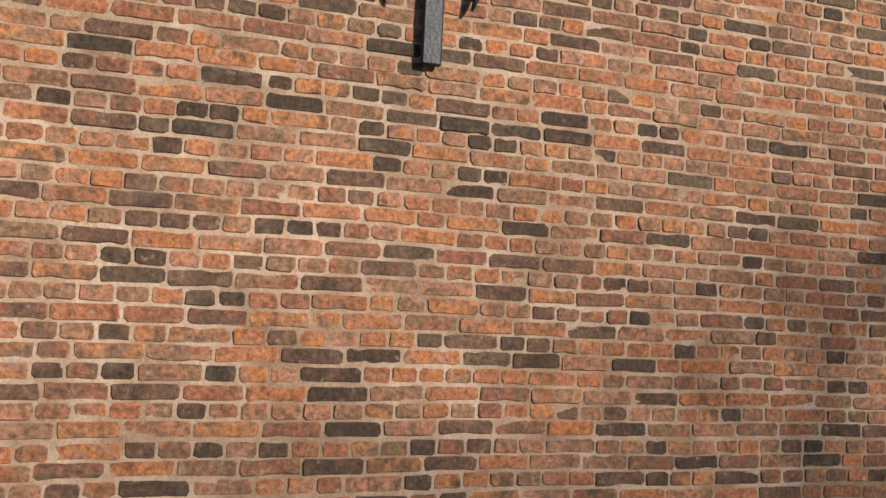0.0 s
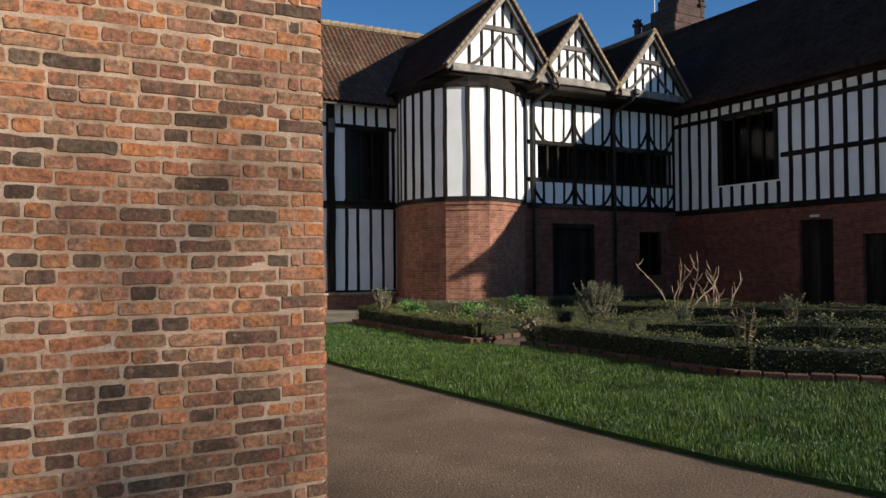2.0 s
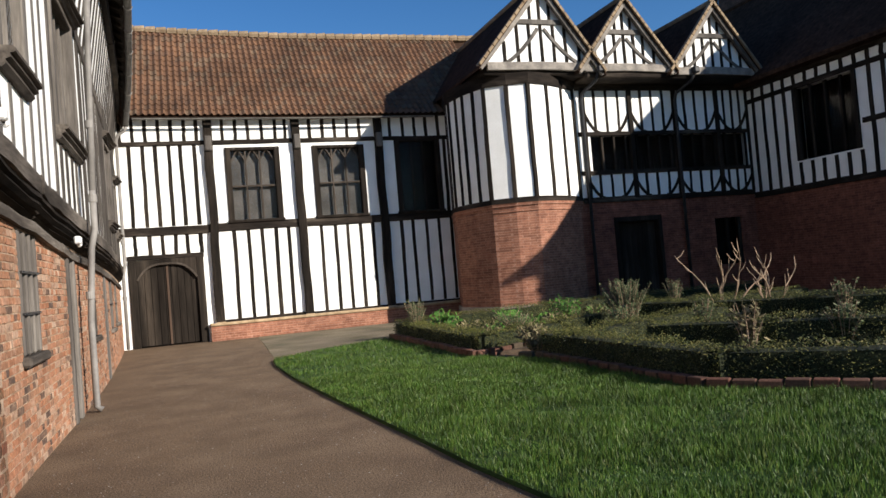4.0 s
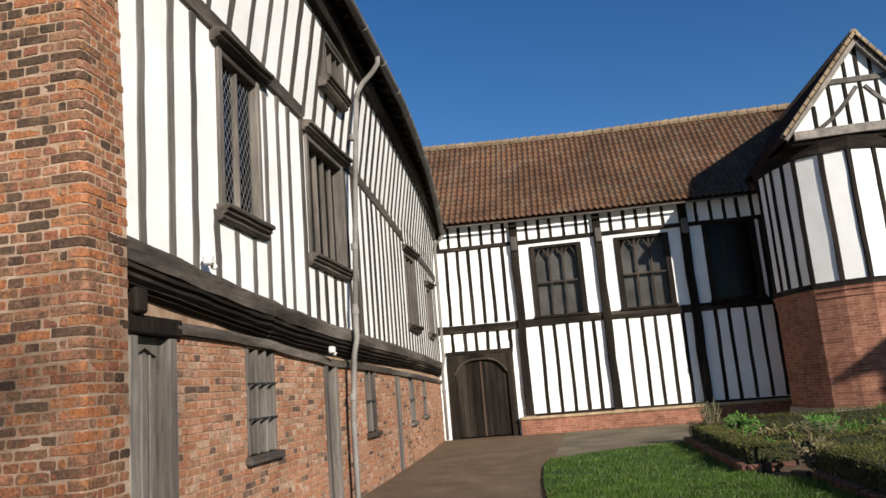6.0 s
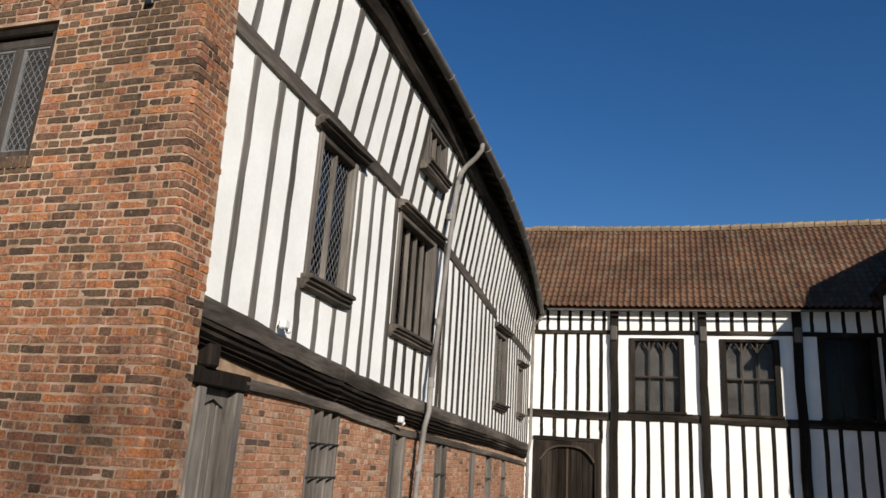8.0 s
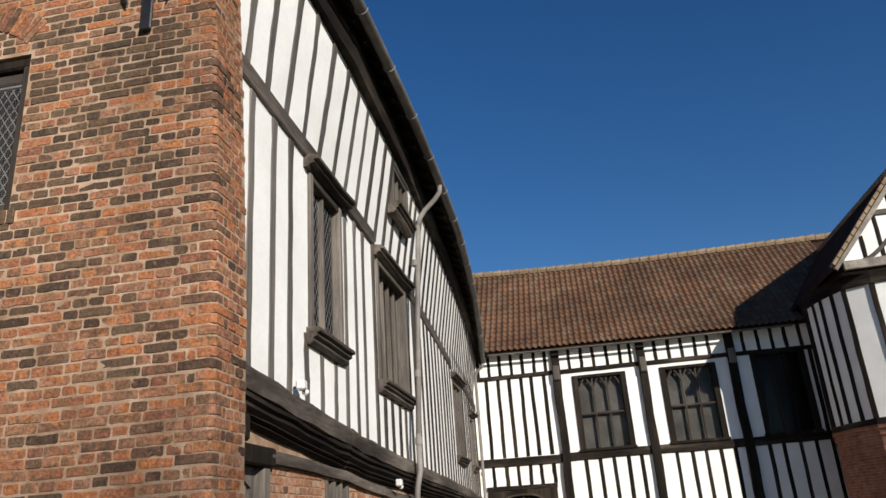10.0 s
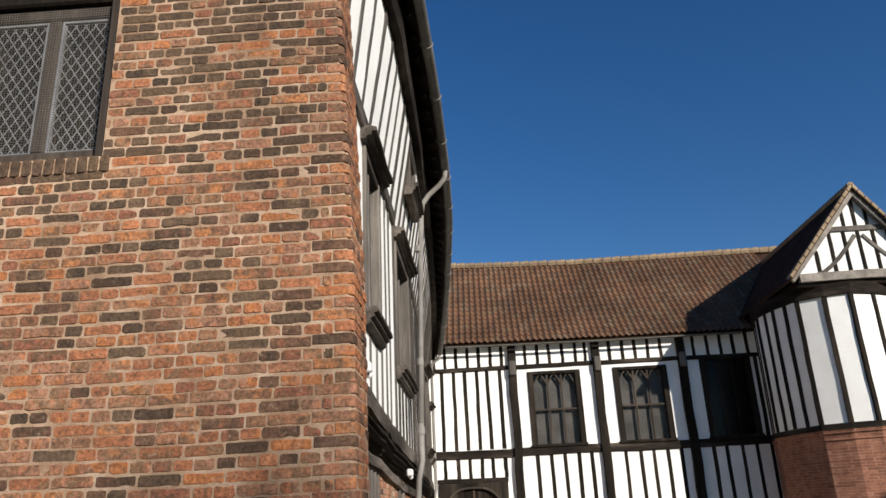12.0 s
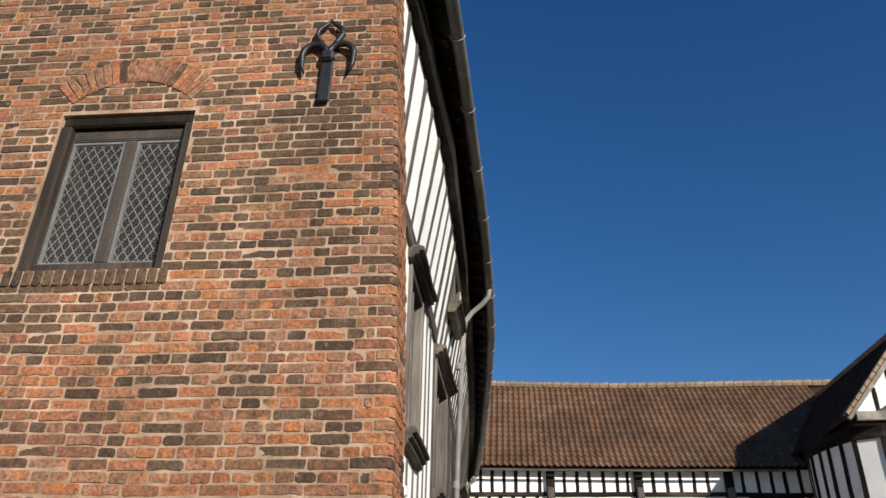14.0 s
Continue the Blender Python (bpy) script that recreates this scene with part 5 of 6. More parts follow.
# ---- stepped chimney tower ----
ch = thing("chimney_stack", "massive stepped dark brick chimney stack behind the roofs", "chimney", at=(27.0, 23, 6))
for x0, x1, y0, y1, z0, z1 in ((26.35, 28.40, 22.5, 25.0, 6.0, 11.6), (26.45, 28.35, 22.55, 24.6, 11.6, 12.0), (26.60, 28.20, 22.6, 24.2, 12.0, 12.45), (26.75, 28.05, 22.66, 23.9, 12.45, 12.9)):
    part("stage", boxes((x0, x1, y0, y1, z0, z1), bevel=0.04), M["dark_brick"], ch)
for x0, x1, y0, y1, z0, z1 in ((26.80, 27.38, 23.25, 23.83, 12.9, 14.15), (27.45, 28.00, 22.72, 23.25, 12.9, 14.5), (26.35, 26.60, 24.7, 25.0, 11.6, 12.25), (28.00, 28.30, 22.58, 22.9, 12.0, 12.75)):
    flue = part("flue", boxes((x0, x1, y0, y1, z0, z1), bevel=0.05), M["dark_brick"], ch)
    part("cap", boxes((x0 - 0.05, x1 + 0.05, y0 - 0.05, y1 + 0.05, z1 - 0.24, z1 - 0.08), bevel=0.03), M["dark_brick"], flue)
    for dx in (0.0, 0.66):
        w = (x1 - x0) * 0.34
        part("merlon", boxes((x0 + (x1 - x0) * dx, x0 + (x1 - x0) * dx + w, y0, y1, z1 - 0.01, z1 + 0.10), bevel=0.02), M["dark_brick"], flue)
for k in range(5):
    part("corbel", boxes((26.7 + 0.3 * k, 26.82 + 0.3 * k, 22.43, 22.52, 11.0, 11.2)), M["dark_brick"], ch)
fp = thing("flagpole", "thin white flagpole above the chimney", "flagpole", at=(27.85, 25.2, 6))
part("pole", tube(bmesh.new(), [(27.85, 25.2, 6), (27.85, 25.2, 16.4)], 0.035, 8), M["white_plastic"], fp)


# ---- garden beds ----
def hedge_run(pts, width, height, name="hedge", label="low clipped box hedge edging the herb bed", leaf="box_leaf", density=1900, size=0.0155):
    """A clipped hedge along pts: a solid dark green core with leaves all over it."""
    r = random.Random(len(pts) * 31 + int(pts[0][0] * 7))
    h = thing(name, label, "hedge", group="box hedges", at=(*pts[0], 0))
    bm = bmesh.new()
    verts, faces = [], []
    for (x0, y0), (x1, y1) in zip(pts, pts[1:]):
        a, b = Vector((x0, y0)), Vector((x1, y1))
        d = (b - a).normalized()
        n = Vector((-d.y, d.x))
        k = width / 2 - 0.03
        q = [a - d * k + n * k, a - d * k - n * k, b + d * k - n * k, b + d * k + n * k]
        v = [bm.verts.new((p.x, p.y, z)) for z in (0.0, height * 0.86) for p in q]
        for f in ((0, 1, 5, 4), (1, 2, 6, 5), (2, 3, 7, 6), (3, 0, 4, 7), (4, 5, 6, 7)):
            bm.faces.new([v[i] for i in f])
        length = (b - a).length + width
        area = length * (width + 2 * height)
        for _ in range(int(area * density)):
            u = r.uniform(-width / 2, length - width / 2)
            s = r.uniform(0, width + 2 * height)
            if s < height:
                off, z = -width / 2, s
            elif s < height + width:
                off, z = s - height - width / 2, height
            else:
                off, z = width / 2, s - height - width
            bump = 0.06 * math.sin(u * 4.1 + off * 7 + a.x) + 0.05 * math.sin(u * 11 + z * 9 + off * 5) + r.gauss(0, 0.04)
            c = a + d * u + n * (off * (1 + bump))
            p = Vector((c.x, c.y, max(0.02, z * (0.97 + bump)))) + Vector((r.gauss(0, 0.014), r.gauss(0, 0.014), r.gauss(0, 0.014)))
            t1 = Vector((r.gauss(0, 1), r.gauss(0, 1), r.gauss(0, 1))).normalized()
            t2 = t1.orthogonal().normalized()
            w = size * r.uniform(0.6, 1.3)
            o = len(verts)
            verts += [tuple(p - t1 * w), tuple(p + t2 * w * 0.5), tuple(p + t1 * w), tuple(p - t2 * w * 0.5)]
            faces.append((o, o + 1, o + 2, o + 3))
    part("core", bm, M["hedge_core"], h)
    mesh_ob("leaves", verts, faces, M[leaf], h)
    return h


# soil of the beds, slightly raised inside brick edging
sheet("bed_soil", [(8.85, 15.4), (8.85, 10.2), (10.0, 10.2), (10.0, 8.5), (9.55, 8.5), (9.55, 5.2), (11.5, 3.2), (20.5, 3.2), (20.5, 16.6), (12.0, 16.6)], 0.06, M["soil"], "dark bare soil of the herb garden beds", "soil")


def edging(pts, name="brick_edging"):
    e = thing(name, "weathered red brick edging round the garden bed", "edging", group="bed edgings", at=(*pts[0], 0))
    r = random.Random(3)
    for (x0, y0), (x1, y1) in zip(pts, pts[1:]):
        a, b = Vector((x0, y0)), Vector((x1, y1))
        d = (b - a).normalized()
        n = max(1, int((b - a).length / 0.235))
        for i in range(n):
            c = a.lerp(b, (i + 0.5) / n)
            ang = math.atan2(d.y, d.x)
            m = Matrix.Translation((c.x, c.y, 0.0)) @ Matrix.Rotation(ang + r.uniform(-0.02, 0.02), 4, "Z")
            ob = new("brick", EDGE_MESH[r.randrange(4)])
            ob.parent = e
            ob.matrix_parent_inverse = e.matrix_world.inverted()
            ob.matrix_basis = m
    return e


EDGE_MESH = []
for k in range(4):
    bm = boxes((-0.112, 0.112, -0.055, 0.055, 0.0, 0.125 + 0.005 * k), bevel=0.01)
    me = bpy.data.meshes.new("edge_brick")
    bm.to_mesh(me)
    bm.free()
    me.materials.append(M["edge_brick"])
    EDGE_MESH.append(me)
edging([(8.76, 15.3), (8.76, 10.05)])
edging([(8.76, 10.05), (10.0, 10.55)])
edging([(9.12, 9.35), (9.38, 9.05), (9.42, 5.3), (11.3, 3.1), (13.0, 1.8)])
hedge_run([(9.05, 15.2), (9.05, 10.35), (10.9, 11.2)], 0.36, 0.38)
hedge_run([(9.68, 9.0), (9.75, 5.45), (11.6, 3.5), (13.5, 2.2)], 0.40, 0.42)
hedge_run([(9.75, 8.7), (13.5, 10.2)], 0.36, 0.42)
hedge_run([(10.9, 11.2), (13.5, 12.4), (17.5, 12.4)], 0.36, 0.42)
hedge_run([(9.3, 15.2), (13.0, 16.0), (19.5, 16.0)], 0.36, 0.42)
hedge_run([(10.8, 7.9), (11.6, 6.9), (14.6, 4.2)], 0.42, 0.50)
hedge_run([(13.1, 12.2), (13.7, 10.7), (14.6, 9.2), (17.6, 6.2)], 0.42, 0.52)


def bush(x, y, name, label, height, spread, stems, leaf, leaf_len, seed, per=60, upright=0.7):
    r = random.Random(seed)
    b = thing(name, label, "plant", at=(x, y, 0.05))
    bm = bmesh.new()
    verts, faces = [], []
    for _ in range(stems):
        a, k = r.uniform(0, 6.283), r.uniform(0.1, 1.0) * spread
        h = height * r.uniform(0.6, 1.05)
        p0 = Vector((x + 0.2 * k * math.cos(a), y + 0.2 * k * math.sin(a), 0.04))
        p2 = Vector((x + k * math.cos(a), y + k * math.sin(a), h))
        p1 = p0.lerp(p2, 0.5) + Vector((0, 0, 0.12 * h))
        tube(bm, [p0, p1, p2], [0.008, 0.006, 0.003], 5)
        for _ in range(per):
            t = r.uniform(0.15, 1.0)
            p = p0.lerp(p1, t * 2) if t < 0.5 else p1.lerp(p2, t * 2 - 1)
            d = Vector((r.gauss(0, 1), r.gauss(0, 1), r.gauss(upright, 0.7))).normalized()
            s = d.orthogonal().normalized()
            l = leaf_len * r.uniform(0.6, 1.3)
            o = len(verts)
            verts += [tuple(p), tuple(p + d * l * 0.5 + s * l * 0.16), tuple(p + d * l), tuple(p + d * l * 0.5 - s * l * 0.16)]
            faces.append((o, o + 1, o + 2, o + 3))
    part("wood", bm, M["bark"], b)
    mesh_ob("foliage", verts, faces, M[leaf], b)
    return b


bush(9.15, 14.6, "rosemary_bush", "grey-green upright rosemary by the hedge corner", 0.85, 0.28, 26, "herb_leaf", 0.05, 1)
bush(9.6, 14.2, "herb_clump", "bright green leafy herb clump in the bed", 0.55, 0.4, 22, "bright_leaf", 0.11, 2, per=26, upright=0.3)
bush(10.9, 13.6, "herb_clump", "bright green leafy herb clump in the bed", 0.5, 0.45, 22, "bright_leaf", 0.11, 3, per=26, upright=0.3)
bush(12.4, 13.9, "herb_clump", "bright green leafy herb clump in the bed", 0.6, 0.4, 20, "bright_leaf", 0.10, 4, per=26, upright=0.3)
bush(12.1, 10.9, "rosemary_bush", "tall grey-green rosemary behind the box hedge", 0.98, 0.52, 80, "herb_leaf", 0.05, 5, per=80)
bush(11.9, 8.5, "spiky_herb", "pale spiky lavender clump in the bed", 0.66, 0.22, 24, "herb_leaf", 0.06, 6, per=40)
bush(11.4, 9.9, "spiky_herb", "pale spiky lavender clump in the bed", 0.6, 0.38, 44, "herb_leaf", 0.06, 7, per=36)

bush(10.5, 12.3, "spiky_herb", "pale spiky lavender clump in the bed", 0.5, 0.42, 40, "herb_leaf", 0.06, 9, per=34)
bush(12.2, 6.2, "spiky_herb", "pale spiky lavender clump in the bed", 0.62, 0.3, 30, "herb_leaf", 0.06, 10, per=34)
bush(14.8, 8.6, "spiky_herb", "pale spiky lavender clump in the bed", 0.75, 0.25, 26, "herb_leaf", 0.06, 12, per=34)
bush(15.5, 14.2, "spiky_herb", "pale spiky lavender clump in the bed", 0.8, 0.3, 26, "herb_leaf", 0.06, 13, per=34)


def ground_cover(count, region, seed, mat, size, name, label):
    """Low leafy growth over the soil of the beds."""
    rg = random.Random(seed)
    verts, faces = [], []
    xs, ys = zip(*region)
    while len(faces) < count:
        cx, cy = rg.uniform(min(xs), max(xs)), rg.uniform(min(ys), max(ys))
        if not inside(cx, cy, region) or math.sin(cx * 2.1 + seed) * math.sin(cy * 1.7) < -0.35:
            continue
        top = rg.uniform(0.03, 0.22)
        for _ in range(14):
            p = Vector((cx + rg.gauss(0, 0.07), cy + rg.gauss(0, 0.07), 0.06 + rg.uniform(0, top)))
            d = Vector((rg.gauss(0, 1), rg.gauss(0, 1), rg.gauss(0.6, 0.8))).normalized()
            s = d.orthogonal().normalized()
            w = size * rg.uniform(0.5, 1.4)
            o = len(verts)
            verts += [tuple(p), tuple(p + d * w * 0.5 + s * w * 0.2), tuple(p + d * w), tuple(p + d * w * 0.5 - s * w * 0.2)]
            faces.append((o, o + 1, o + 2, o + 3))
    return tagged(mesh_ob(name, verts, faces, M[mat]), label, "plants", kind="stuff")


BED_A = [(9.1, 15.1), (9.1, 10.5), (10.9, 11.3), (13.4, 12.4), (17.5, 12.4), (18.5, 15.8), (13.0, 15.8)]
BED_B = [(9.9, 8.5), (9.9, 5.6), (11.7, 3.7), (19, 3.5), (19.5, 11.9), (13.5, 9.9)]
ground_cover(9000, BED_A, 1, "box_leaf", 0.045, "herb_growth", "olive-green low herb growth in the beds")
ground_cover(6500, BED_B, 2, "box_leaf", 0.045, "herb_growth", "olive-green low herb growth in the beds")
ground_cover(1600, BED_A, 3, "dry_leaf", 0.12, "dry_stalks", "pale dry stalks among the herbs")
ground_cover(1500, BED_B, 4, "dry_leaf", 0.11, "dry_stalks", "pale dry stalks among the herbs")
ground_cover(1500, BED_A, 5, "bright_leaf", 0.10, "herb_growth", "fresh green low herb leaves in the beds")
bush(9.55, 9.45, "dry_clump", "straggly half-dry herb clump at the bed corner", 0.45, 0.35, 34, "dry_leaf", 0.10, 8, per=24)
bush(11.1, 6.6, "dry_clump", "pale dry upright stalks behind the box hedge", 0.75, 0.2, 22, "dry_leaf", 0.12, 18, per=12)

# bare pruned shrubs
def bare_shrub(x, y, seed, stems, reach):
    sh = thing("bare_shrub", "bare pruned shrub with pale twisting branches", "shrub", group="bare shrubs", at=(x, y, 0))
    r = random.Random(seed)
    for k in range(stems):
        bm = bmesh.new()
        a = 2 * math.pi * k / stems + r.uniform(-0.3, 0.3)
        p = Vector((x, y, 0.05))
        d = Vector((math.cos(a) * 0.6, math.sin(a) * 0.6, 1.0)).normalized()
        pts = [p.copy()]
        for i in range(7):
            d = (d + Vector((r.gauss(0, 0.2), r.gauss(0, 0.2), r.gauss(0.03, 0.12)))).normalized()
            p = p + d * r.uniform(0.18, 0.30) * reach
            pts.append(p.copy())
        tube(bm, pts, [0.022, 0.019, 0.017, 0.015, 0.013, 0.011, 0.009, 0.005], 7)
        for i in (3, 4, 5, 6, 7):
            e = (d + Vector((r.gauss(0, 0.8), r.gauss(0, 0.8), 0.5))).normalized()
            tube(bm, [pts[i], pts[i] + e * 0.10, pts[i] + e * 0.18 + Vector((0, 0, 0.06))], [0.011, 0.009, 0.005], 6)
        part("branch", bm, M["bark"], sh)


bare_shrub(14.25, 10.8, 21, 5, 0.90)
bare_shrub(14.95, 10.5, 34, 5, 0.66)


# ---- iron wall anchors ----
def anchor(x, zb, zt, lean=0.0, seed=0):
    """A wrought tie plate: a flat bar, two scrolled horns and a pointed loop."""
    a = thing("wall_anchor", "black wrought iron wall tie shaped like a fleur-de-lis", "wall tie", group="wall ties", at=(x, WY, zb))
    h = zt - zb
    y = WY - 0.03
    part("bar", boxes((x - 0.043, x + 0.043, y - 0.012, y + 0.014, zb, zb + h * 0.56), bevel=0.008), M["iron"], a)
    part("boss", boxes((x - 0.05, x + 0.05, y - 0.045, y + 0.02, zb + h * 0.47, zb + h * 0.60), bevel=0.02), M["iron"], a)
    for s in (-1, 1):
        pts = [(x + s * 0.01, y - 0.012, zb + h * 0.52)] + [(x + s * (0.097 - 0.093 * math.cos(t)), y - 0.012, zb + h * 0.56 + 0.10 * math.sin(t)) for t in np.linspace(0.25, 3.1, 9)] + [(x + s * 0.186, y - 0.012, zb + h * 0.44), (x + s * 0.160, y - 0.012, zb + h * 0.33)]
        part("horn", tube(bmesh.new(), pts, [0.022] + [0.025] * 8 + [0.022, 0.018, 0.006], 8), M["iron"], a, smooth=True)
        loop = [(x, y - 0.012, zb + h * 0.60), (x + s * 0.05, y - 0.012, zb + h * 0.70), (x + s * 0.098, y - 0.012, zb + h * 0.81), (x + s * 0.085, y - 0.012, zb + h * 0.89), (x + s * 0.03, y - 0.012, zb + h * 0.95), (x, y - 0.012, zb + h)]
        part("loop", tube(bmesh.new(), loop, [0.016, 0.020, 0.021, 0.019, 0.016, 0.008], 8), M["iron"], a, smooth=True)
    return a


anchor(3.03, 5.06, 5.81)
anchor(0.80, 2.39, 3.14)

# ---- gable window ----
gw = thing("window_16", "two-light leaded oak window behind wire guard", "window", kind="structure", at=(1.6, WY, 3.8))
x0, x1, z0, z1 = GW
for a, b in ((x0, x0 + 0.075), (x1 - 0.065, x1)):
    part("jamb", boxes((a - 0.006, b + 0.006, WY + 0.018, WY + 0.3, z0, z1 - 0.08), bevel=0.015), M["window_oak"], gw)
part("head", boxes((x0, x1, WY + 0.03, WY + 0.3, z1 - 0.09, z1), bevel=0.015), M["timber"], gw)
part("sub_head", boxes((x0 + 0.075, x1 - 0.065, WY + 0.08, WY + 0.3, z1 - 0.18, z1 - 0.09), bevel=0.01), M["window_oak"], gw)
part("sill", boxes((x0, x1, WY + 0.07, WY + 0.3, z0, z0 + 0.09), bevel=0.015), M["window_oak"], gw)
xm = (x0 + x1) / 2 + 0.03
part("mullion", boxes((xm - 0.055, xm + 0.035, WY + 0.08, WY + 0.26, z0 + 0.09, z1 - 0.18), bevel=0.015), M["window_oak"], gw)
for a, b in ((x0 + 0.075, xm - 0.055), (xm + 0.035, x1 - 0.065)):
    lo, hi = z0 + 0.09, z1 - 0.18
    part("casement", boxes((a, a + 0.018, WY + 0.10, WY + 0.13, lo, hi), (b - 0.018, b, WY + 0.10, WY + 0.13, lo, hi), (a + 0.018, b - 0.018, WY + 0.10, WY + 0.13, lo, lo + 0.018), (a + 0.018, b - 0.018, WY + 0.10, WY + 0.13, hi - 0.018, hi)), M["lead"], gw)
    pn = part("pane", boxes((a + 0.018, b - 0.018, WY + 0.118, WY + 0.122, lo, hi)), M["glass"], gw)
    part("lead_lattice", leaded(bmesh.new(), a + 0.018, b - 0.018, lo, hi, lambda u, v: (u, WY + 0.114, v), step=0.068, w=0.008), M["lead"], pn)
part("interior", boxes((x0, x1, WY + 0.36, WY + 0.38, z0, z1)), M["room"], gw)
bm = bmesh.new()
for u in np.arange(x0 + 0.02, x1 - 0.01, 0.018):
    v = [bm.verts.new(p) for p in ((u, WY + 0.075, z0 + 0.02), (u + 0.0030, WY + 0.075, z0 + 0.02), (u + 0.0030, WY + 0.075, z1 - 0.1), (u, WY + 0.075, z1 - 0.1))]
    bm.faces.new(v)
for u in np.arange(z0 + 0.03, z1 - 0.1, 0.018):
    v = [bm.verts.new(p) for p in ((x0 + 0.01, WY + 0.074, u), (x1 - 0.01, WY + 0.074, u), (x1 - 0.01, WY + 0.074, u + 0.0030), (x0 + 0.01, WY + 0.074, u + 0.0030))]
    bm.faces.new(v)
part("wire_guard", bm, M["mesh_wire"], gw, "rusty fine wire mesh guard")

# ---- bricks of the gable, its arch and sill ----
r = random.Random(17)
ARCH = (1.605, 4.72, 0.62)
bricks, quoins = [], []
row, z = 0, 2.448 - 36 * PITCH
while z < 7.1:
    sag_r = r.uniform(-0.004, 0.004)
    edge = corner_x(z)
    stretch = row % 2 == 0
    front, back = (0.232, 0.116) if stretch else (0.116, 0.232)
    front, back = front * r.uniform(0.95, 1.04), back * r.uniform(0.95, 1.04)
    quoins.append((z + sag_r, front - 0.006, back - 0.006, PITCH - 0.011))
    x = edge - front
    k = 1
    while x > LEFT_X + 0.3 and x > -3.6:
        if stretch:
            full = 0.116 if r.random() < 0.14 else 0.232
        else:
            full = 0.062 if k == 1 else (0.232 if r.random() < 0.12 else 0.116)
        full *= r.uniform(0.93, 1.06) if full > 0.1 else 1
        ln = full - r.uniform(0.009, 0.015)
        c = x - full / 2
        zz = z + sag_r + 0.010 * math.sin(c * 1.1 + z * 0.7) + 0.004 * math.sin(c * 4.3 + z * 3)
        near_win = GW[0] - 0.01 < c + ln / 2 and c - ln / 2 < GW[1] + 0.01 and GW[2] - 0.095 < zz < GW[3] + 0.03
        if near_win:
            # cut back to the jambs
            a, b = c - ln / 2, c + ln / 2
            if GW[2] - 0.01 < zz:
                if a < GW[0] - 0.03:
                    bricks.append(((a + GW[0] - 0.004) / 2, zz, GW[0] - 0.004 - a, PITCH - 0.011))
                if b > GW[1] + 0.03:
                    bricks.append(((b + GW[1] + 0.004) / 2, zz, b - GW[1] - 0.004, PITCH - 0.011))
        else:
            da = math.hypot(c - ARCH[0], zz - ARCH[1])
            if not (0.655 < da < 0.815 and abs(c - ARCH[0]) < da * 0.70):
                bricks.append((c, zz, ln, PITCH - r.uniform(0.0095, 0.0145)))
        x -= full
        k += 1
    z += PITCH
    row += 1


def near_gable(u, z):
    return 2.0 < u < 3.62 and 1.5 < z < 2.75


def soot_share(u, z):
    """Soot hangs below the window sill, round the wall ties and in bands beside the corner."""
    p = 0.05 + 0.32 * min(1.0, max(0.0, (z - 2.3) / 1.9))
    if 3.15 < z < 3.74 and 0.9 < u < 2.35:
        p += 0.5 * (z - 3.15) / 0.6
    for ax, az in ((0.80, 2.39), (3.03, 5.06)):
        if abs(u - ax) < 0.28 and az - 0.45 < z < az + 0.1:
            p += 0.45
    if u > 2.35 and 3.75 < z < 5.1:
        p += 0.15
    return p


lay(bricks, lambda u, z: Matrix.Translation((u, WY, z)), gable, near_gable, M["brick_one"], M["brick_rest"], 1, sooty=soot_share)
# rounded quoin bricks, one a course
vq, fq = [], []
rq = random.Random(23)
for z, fl, bl, h in quoins:
    c, wob = corner_x(z) + rq.uniform(-0.004, 0.003), rq.uniform(-0.002, 0.002)
    rad = ARRIS * rq.uniform(0.75, 1.1)
    plan = [(c - fl, WY + wob, 0, 1), (c - fl + 0.003, WY - 0.0015 + wob, 0, 1), (c - fl * 0.55, WY - 0.001 + wob, 0, 1)]
    plan += [(c - rad + rad * math.sin(t), WY + wob + rad - rad * math.cos(t), math.sin(t), math.cos(t)) for t in np.linspace(0, math.pi / 2, 6)]
    plan += [(c + 0.001, WY + bl * 0.6, 1, 0), (c + 0.0015, WY + bl - 0.003, 1, 0), (c, WY + bl, 1, 0)]
    o, hz = len(vq), h / 2
    for x, y, nx, ny in plan:
        up, dn = hz + rq.uniform(-0.003, 0.002), -hz + rq.uniform(-0.002, 0.003)
        for dz, inset in ((dn, 0.014), (dn, 0.0025), (dn + 0.004, 0.0), (up - 0.004, 0.0), (up, 0.0025), (up, 0.014)):
            vq.append((x - nx * inset, y + ny * inset, z + dz))
    for i in range(len(plan) - 1):
        for k in range(5):
            fq.append((o + 6 * i + k, o + 6 * i + 6 + k, o + 6 * i + 7 + k, o + 6 * i + k + 1))
    fq.append(tuple(o + k for k in range(5, -1, -1)))
    fq.append(tuple(o + 6 * (len(plan) - 1) + k for k in range(6)))
tagged(mesh_ob("quoin_bricks", vq, fq, M["brick_rest"], gable), kind="stuff")
# arch voussoirs and brick-on-edge sill
va, fa = [], []
rA = random.Random(4)


def add_brick(m, ln, h):
    v, f = brick_shape(rA, ln, h, 0.06)
    o = len(va)
    va.extend(tuple(m @ Vector(p)) for p in v)
    fa.extend(tuple(i + o for i in q) for q in f)


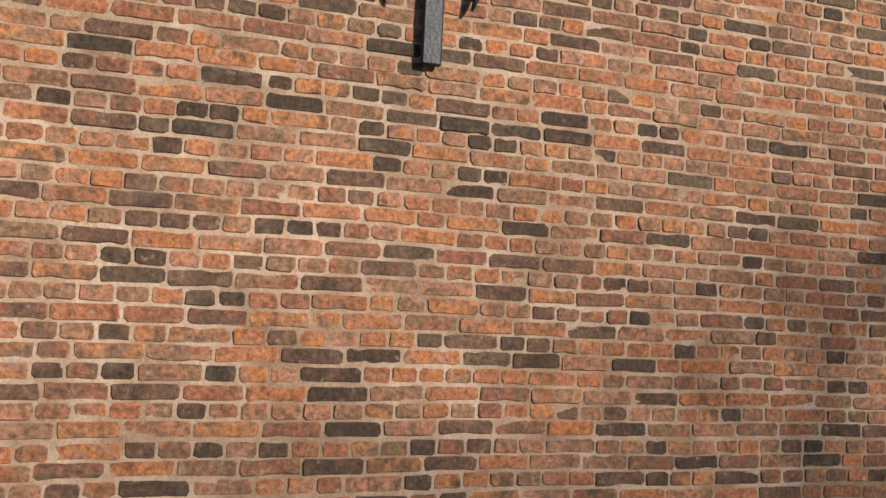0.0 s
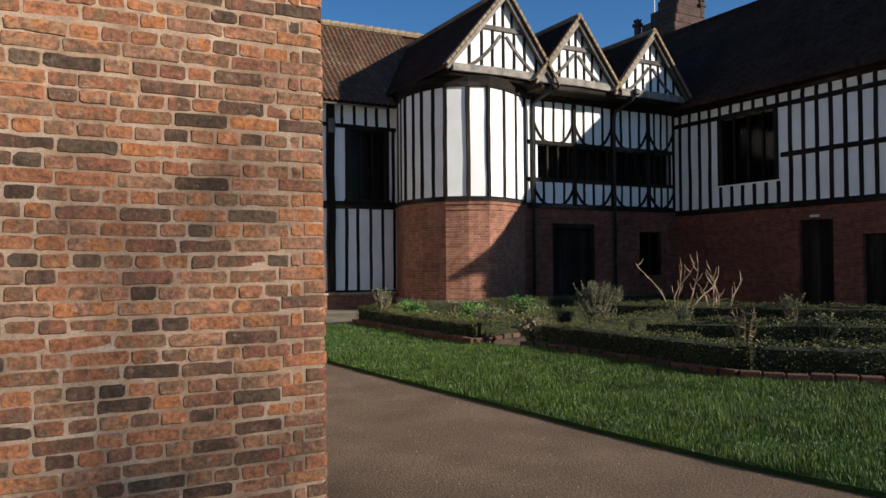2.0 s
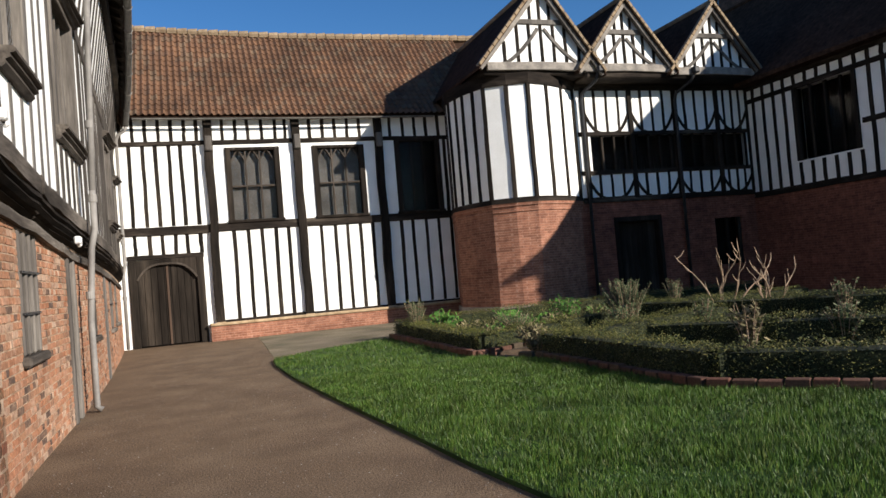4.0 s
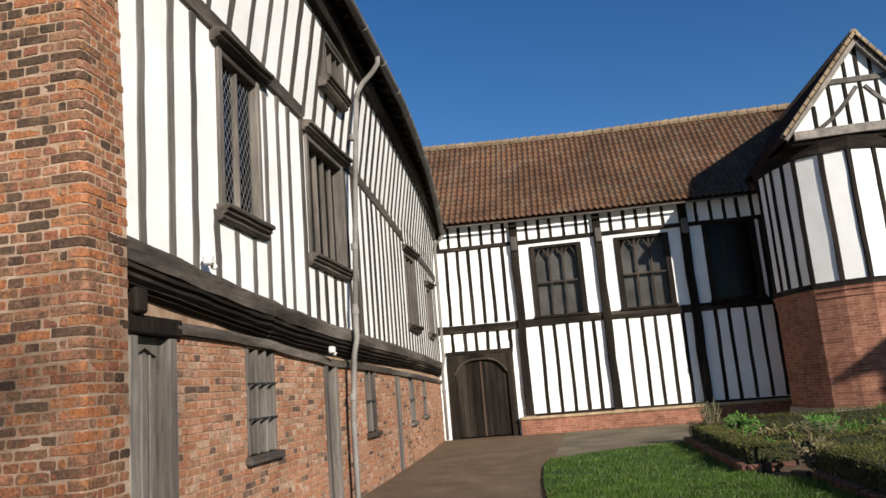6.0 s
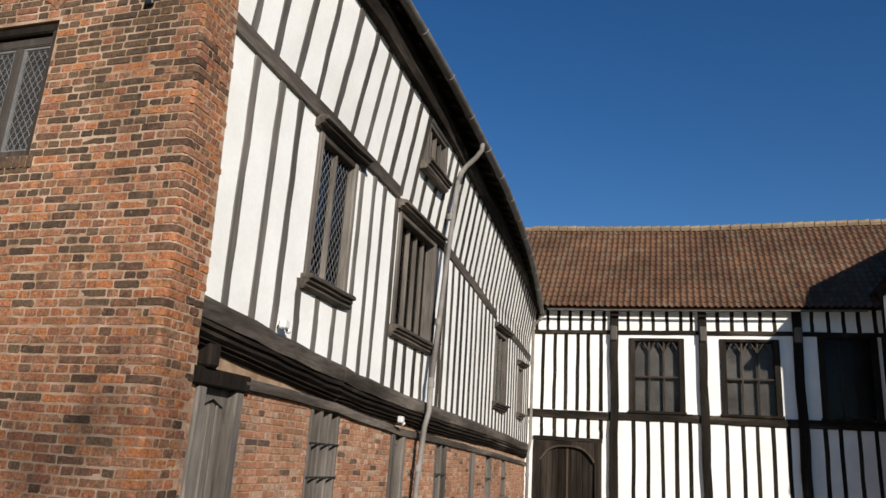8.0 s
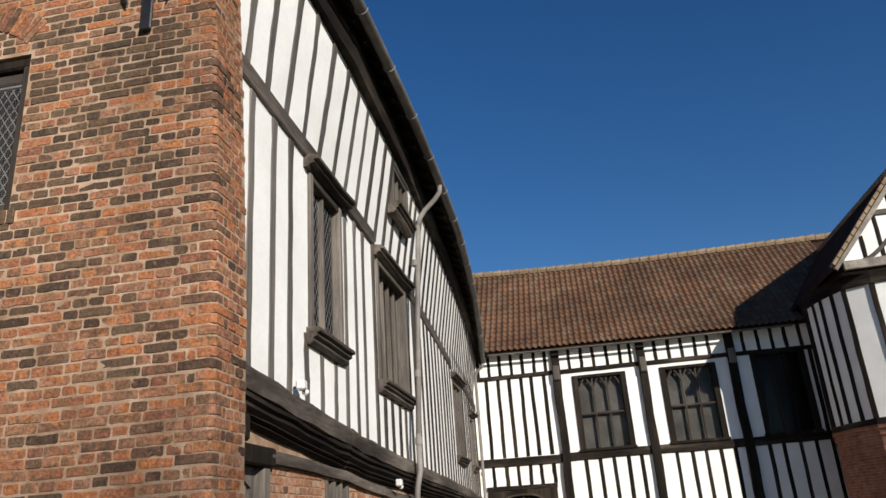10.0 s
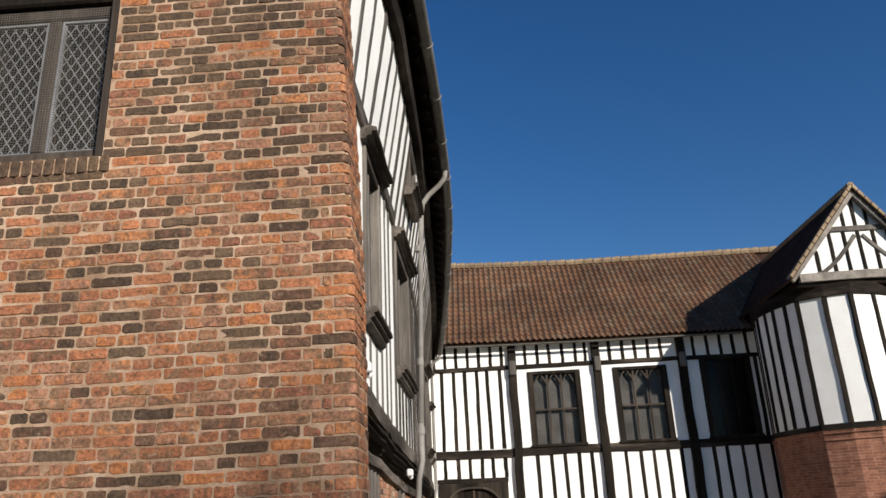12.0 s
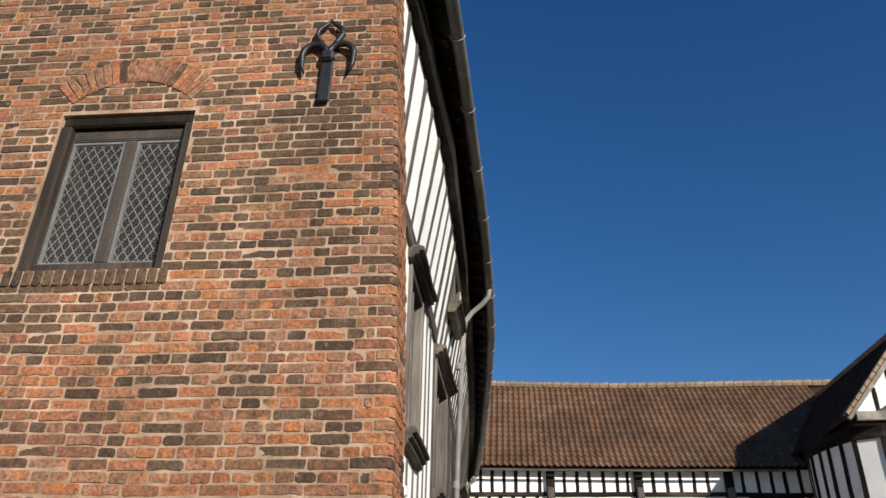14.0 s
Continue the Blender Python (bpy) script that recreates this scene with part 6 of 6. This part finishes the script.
for i in range(19):
    t = radians(47 + 86 * i / 18)
    c = Vector((ARCH[0] + 0.735 * math.cos(t), WY - 0.008, ARCH[1] + 0.735 * math.sin(t)))
    add_brick(Matrix.Translation(c) @ Matrix.Rotation(-t, 4, "Y"), 0.225, 0.052)
for i in range(16):
    if i == 0:
        tagged(mesh_ob("arch_bricks", va, fa, M["brick_rest"], gable), kind="stuff")
        va, fa = [], []
    c = GW[0] - 0.06 + (GW[1] - GW[0] + 0.12) * (i + 0.5) / 16
    add_brick(Matrix.Translation((c, WY - 0.012, GW[2] - 0.055)) @ Matrix.Rotation(radians(90), 4, "Y"), 0.108, 0.052)
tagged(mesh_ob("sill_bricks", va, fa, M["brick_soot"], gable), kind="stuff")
# return face of the corner
bricks = []
row, z = 0, 2.448 - 36 * PITCH
while z < 7.1:
    y = WY + quoins[row][2] + 0.006
    lens = (0.062, 0.116, 0.116) if row % 2 == 0 else (0.116, 0.116)
    for full in lens:
        bricks.append((y + full / 2, z + r.uniform(-0.003, 0.003), full - 0.011, PITCH - 0.011))
        y += full
    z += PITCH
    row += 1
turned = Matrix.Rotation(radians(90), 4, "Z")
lay([b for b in bricks if b[0] < 3.36], lambda u, z: Matrix.Translation((corner_x(z), u, z)) @ turned, gable, lambda u, z: False, M["brick_one"], M["brick_rest"], 2)

# ---- bricks of the wing's ground storey ----
bricks = []
row, z = 0, 0.035
while z < 2.45:
    y = 3.4 + r.uniform(0, 0.1)
    stretch = row % 3 != 1
    while y < Y1 - 0.1:
        full = (0.232 if stretch else 0.116) * r.uniform(0.95, 1.05)
        c, ln = y + full / 2, full - r.uniform(0.008, 0.013)
        blocked = any(a - 0.005 < c + ln / 2 and c - ln / 2 < b + 0.005 and s - 0.03 < z < e + 0.03 for a, b, s, e in L_OPEN)
        if not blocked and z < ZL(c) + (0.0 if c > 4.7 else 0.0):
            bricks.append((c, z + 0.008 * math.sin(c * 0.9 + z), ln, 0.0575))
        elif blocked:
            for a, b, s, e in L_OPEN:
                if s - 0.03 < z < e + 0.03:
                    if c - ln / 2 < a - 0.04 < c + ln / 2 and z < ZL(c):
                        bricks.append(((c - ln / 2 + a - 0.004) / 2, z, a - 0.004 - c + ln / 2, 0.0575))
                    if c - ln / 2 < b + 0.04 < c + ln / 2 and z < ZL(c):
                        bricks.append(((c + ln / 2 + b + 0.004) / 2, z, c + ln / 2 - b - 0.004, 0.0575))
        y += full
    z += 0.0688
    row += 1
lay(bricks, lambda u, z: Matrix.Translation((XB(u), u, z)) @ turned, lower, lambda u, z: 4.7 < u < 6.6 and z > 0.4, M["wbrick_one"], M["wbrick_rest"], 3)

# ---- tall tree far behind the walker, whose soft shade falls on the gable's foot ----
TX, TY = 24.2, -23.6
tree = thing("evergreen_tree", "tall evergreen tree beyond the court shading the gable", "tree", at=(TX, TY, 0))
part("trunk", tube(bmesh.new(), [(TX, TY, -0.05), (TX - 0.1, TY, 5), (TX + 0.1, TY + 0.1, 10), (TX, TY, 15.1)], [0.20, 0.15, 0.10, 0.04], 10), M["bark"], tree)
rt = random.Random(9)
verts, faces = [], []
for k in range(46):
    a, h = rt.uniform(0, 6.283), rt.uniform(11.8, 15.9)
    reach = rt.uniform(0.3, 3.6) * (1.0 if h < 14.8 else 0.7)
    tip = Vector((TX + reach * math.cos(a), TY + reach * math.sin(a), h + rt.uniform(0.0, 0.3)))
    base = Vector((TX, TY, h - 0.7))
    part("limb", tube(bmesh.new(), [base, base.lerp(tip, 0.5) + Vector((0, 0, 0.08)), tip], [0.03, 0.02, 0.008], 6), M["bark"], tree)
    for _ in range(125):
        p = base.lerp(tip, rt.uniform(0.2, 1.1)) + Vector((rt.gauss(0, 0.34), rt.gauss(0, 0.34), rt.gauss(0, 0.3)))
        d = Vector((rt.gauss(0, 1), rt.gauss(0, 1), rt.gauss(0, 1))).normalized()
        s = d.orthogonal().normalized()
        w = rt.uniform(0.025, 0.05)
        o = len(verts)
        verts += [tuple(p - d * w), tuple(p + s * w * 0.45), tuple(p + d * w), tuple(p - s * w * 0.45)]
        faces.append((o, o + 1, o + 2, o + 3))
mesh_ob("crown", verts, faces, M["box_leaf"], tree)
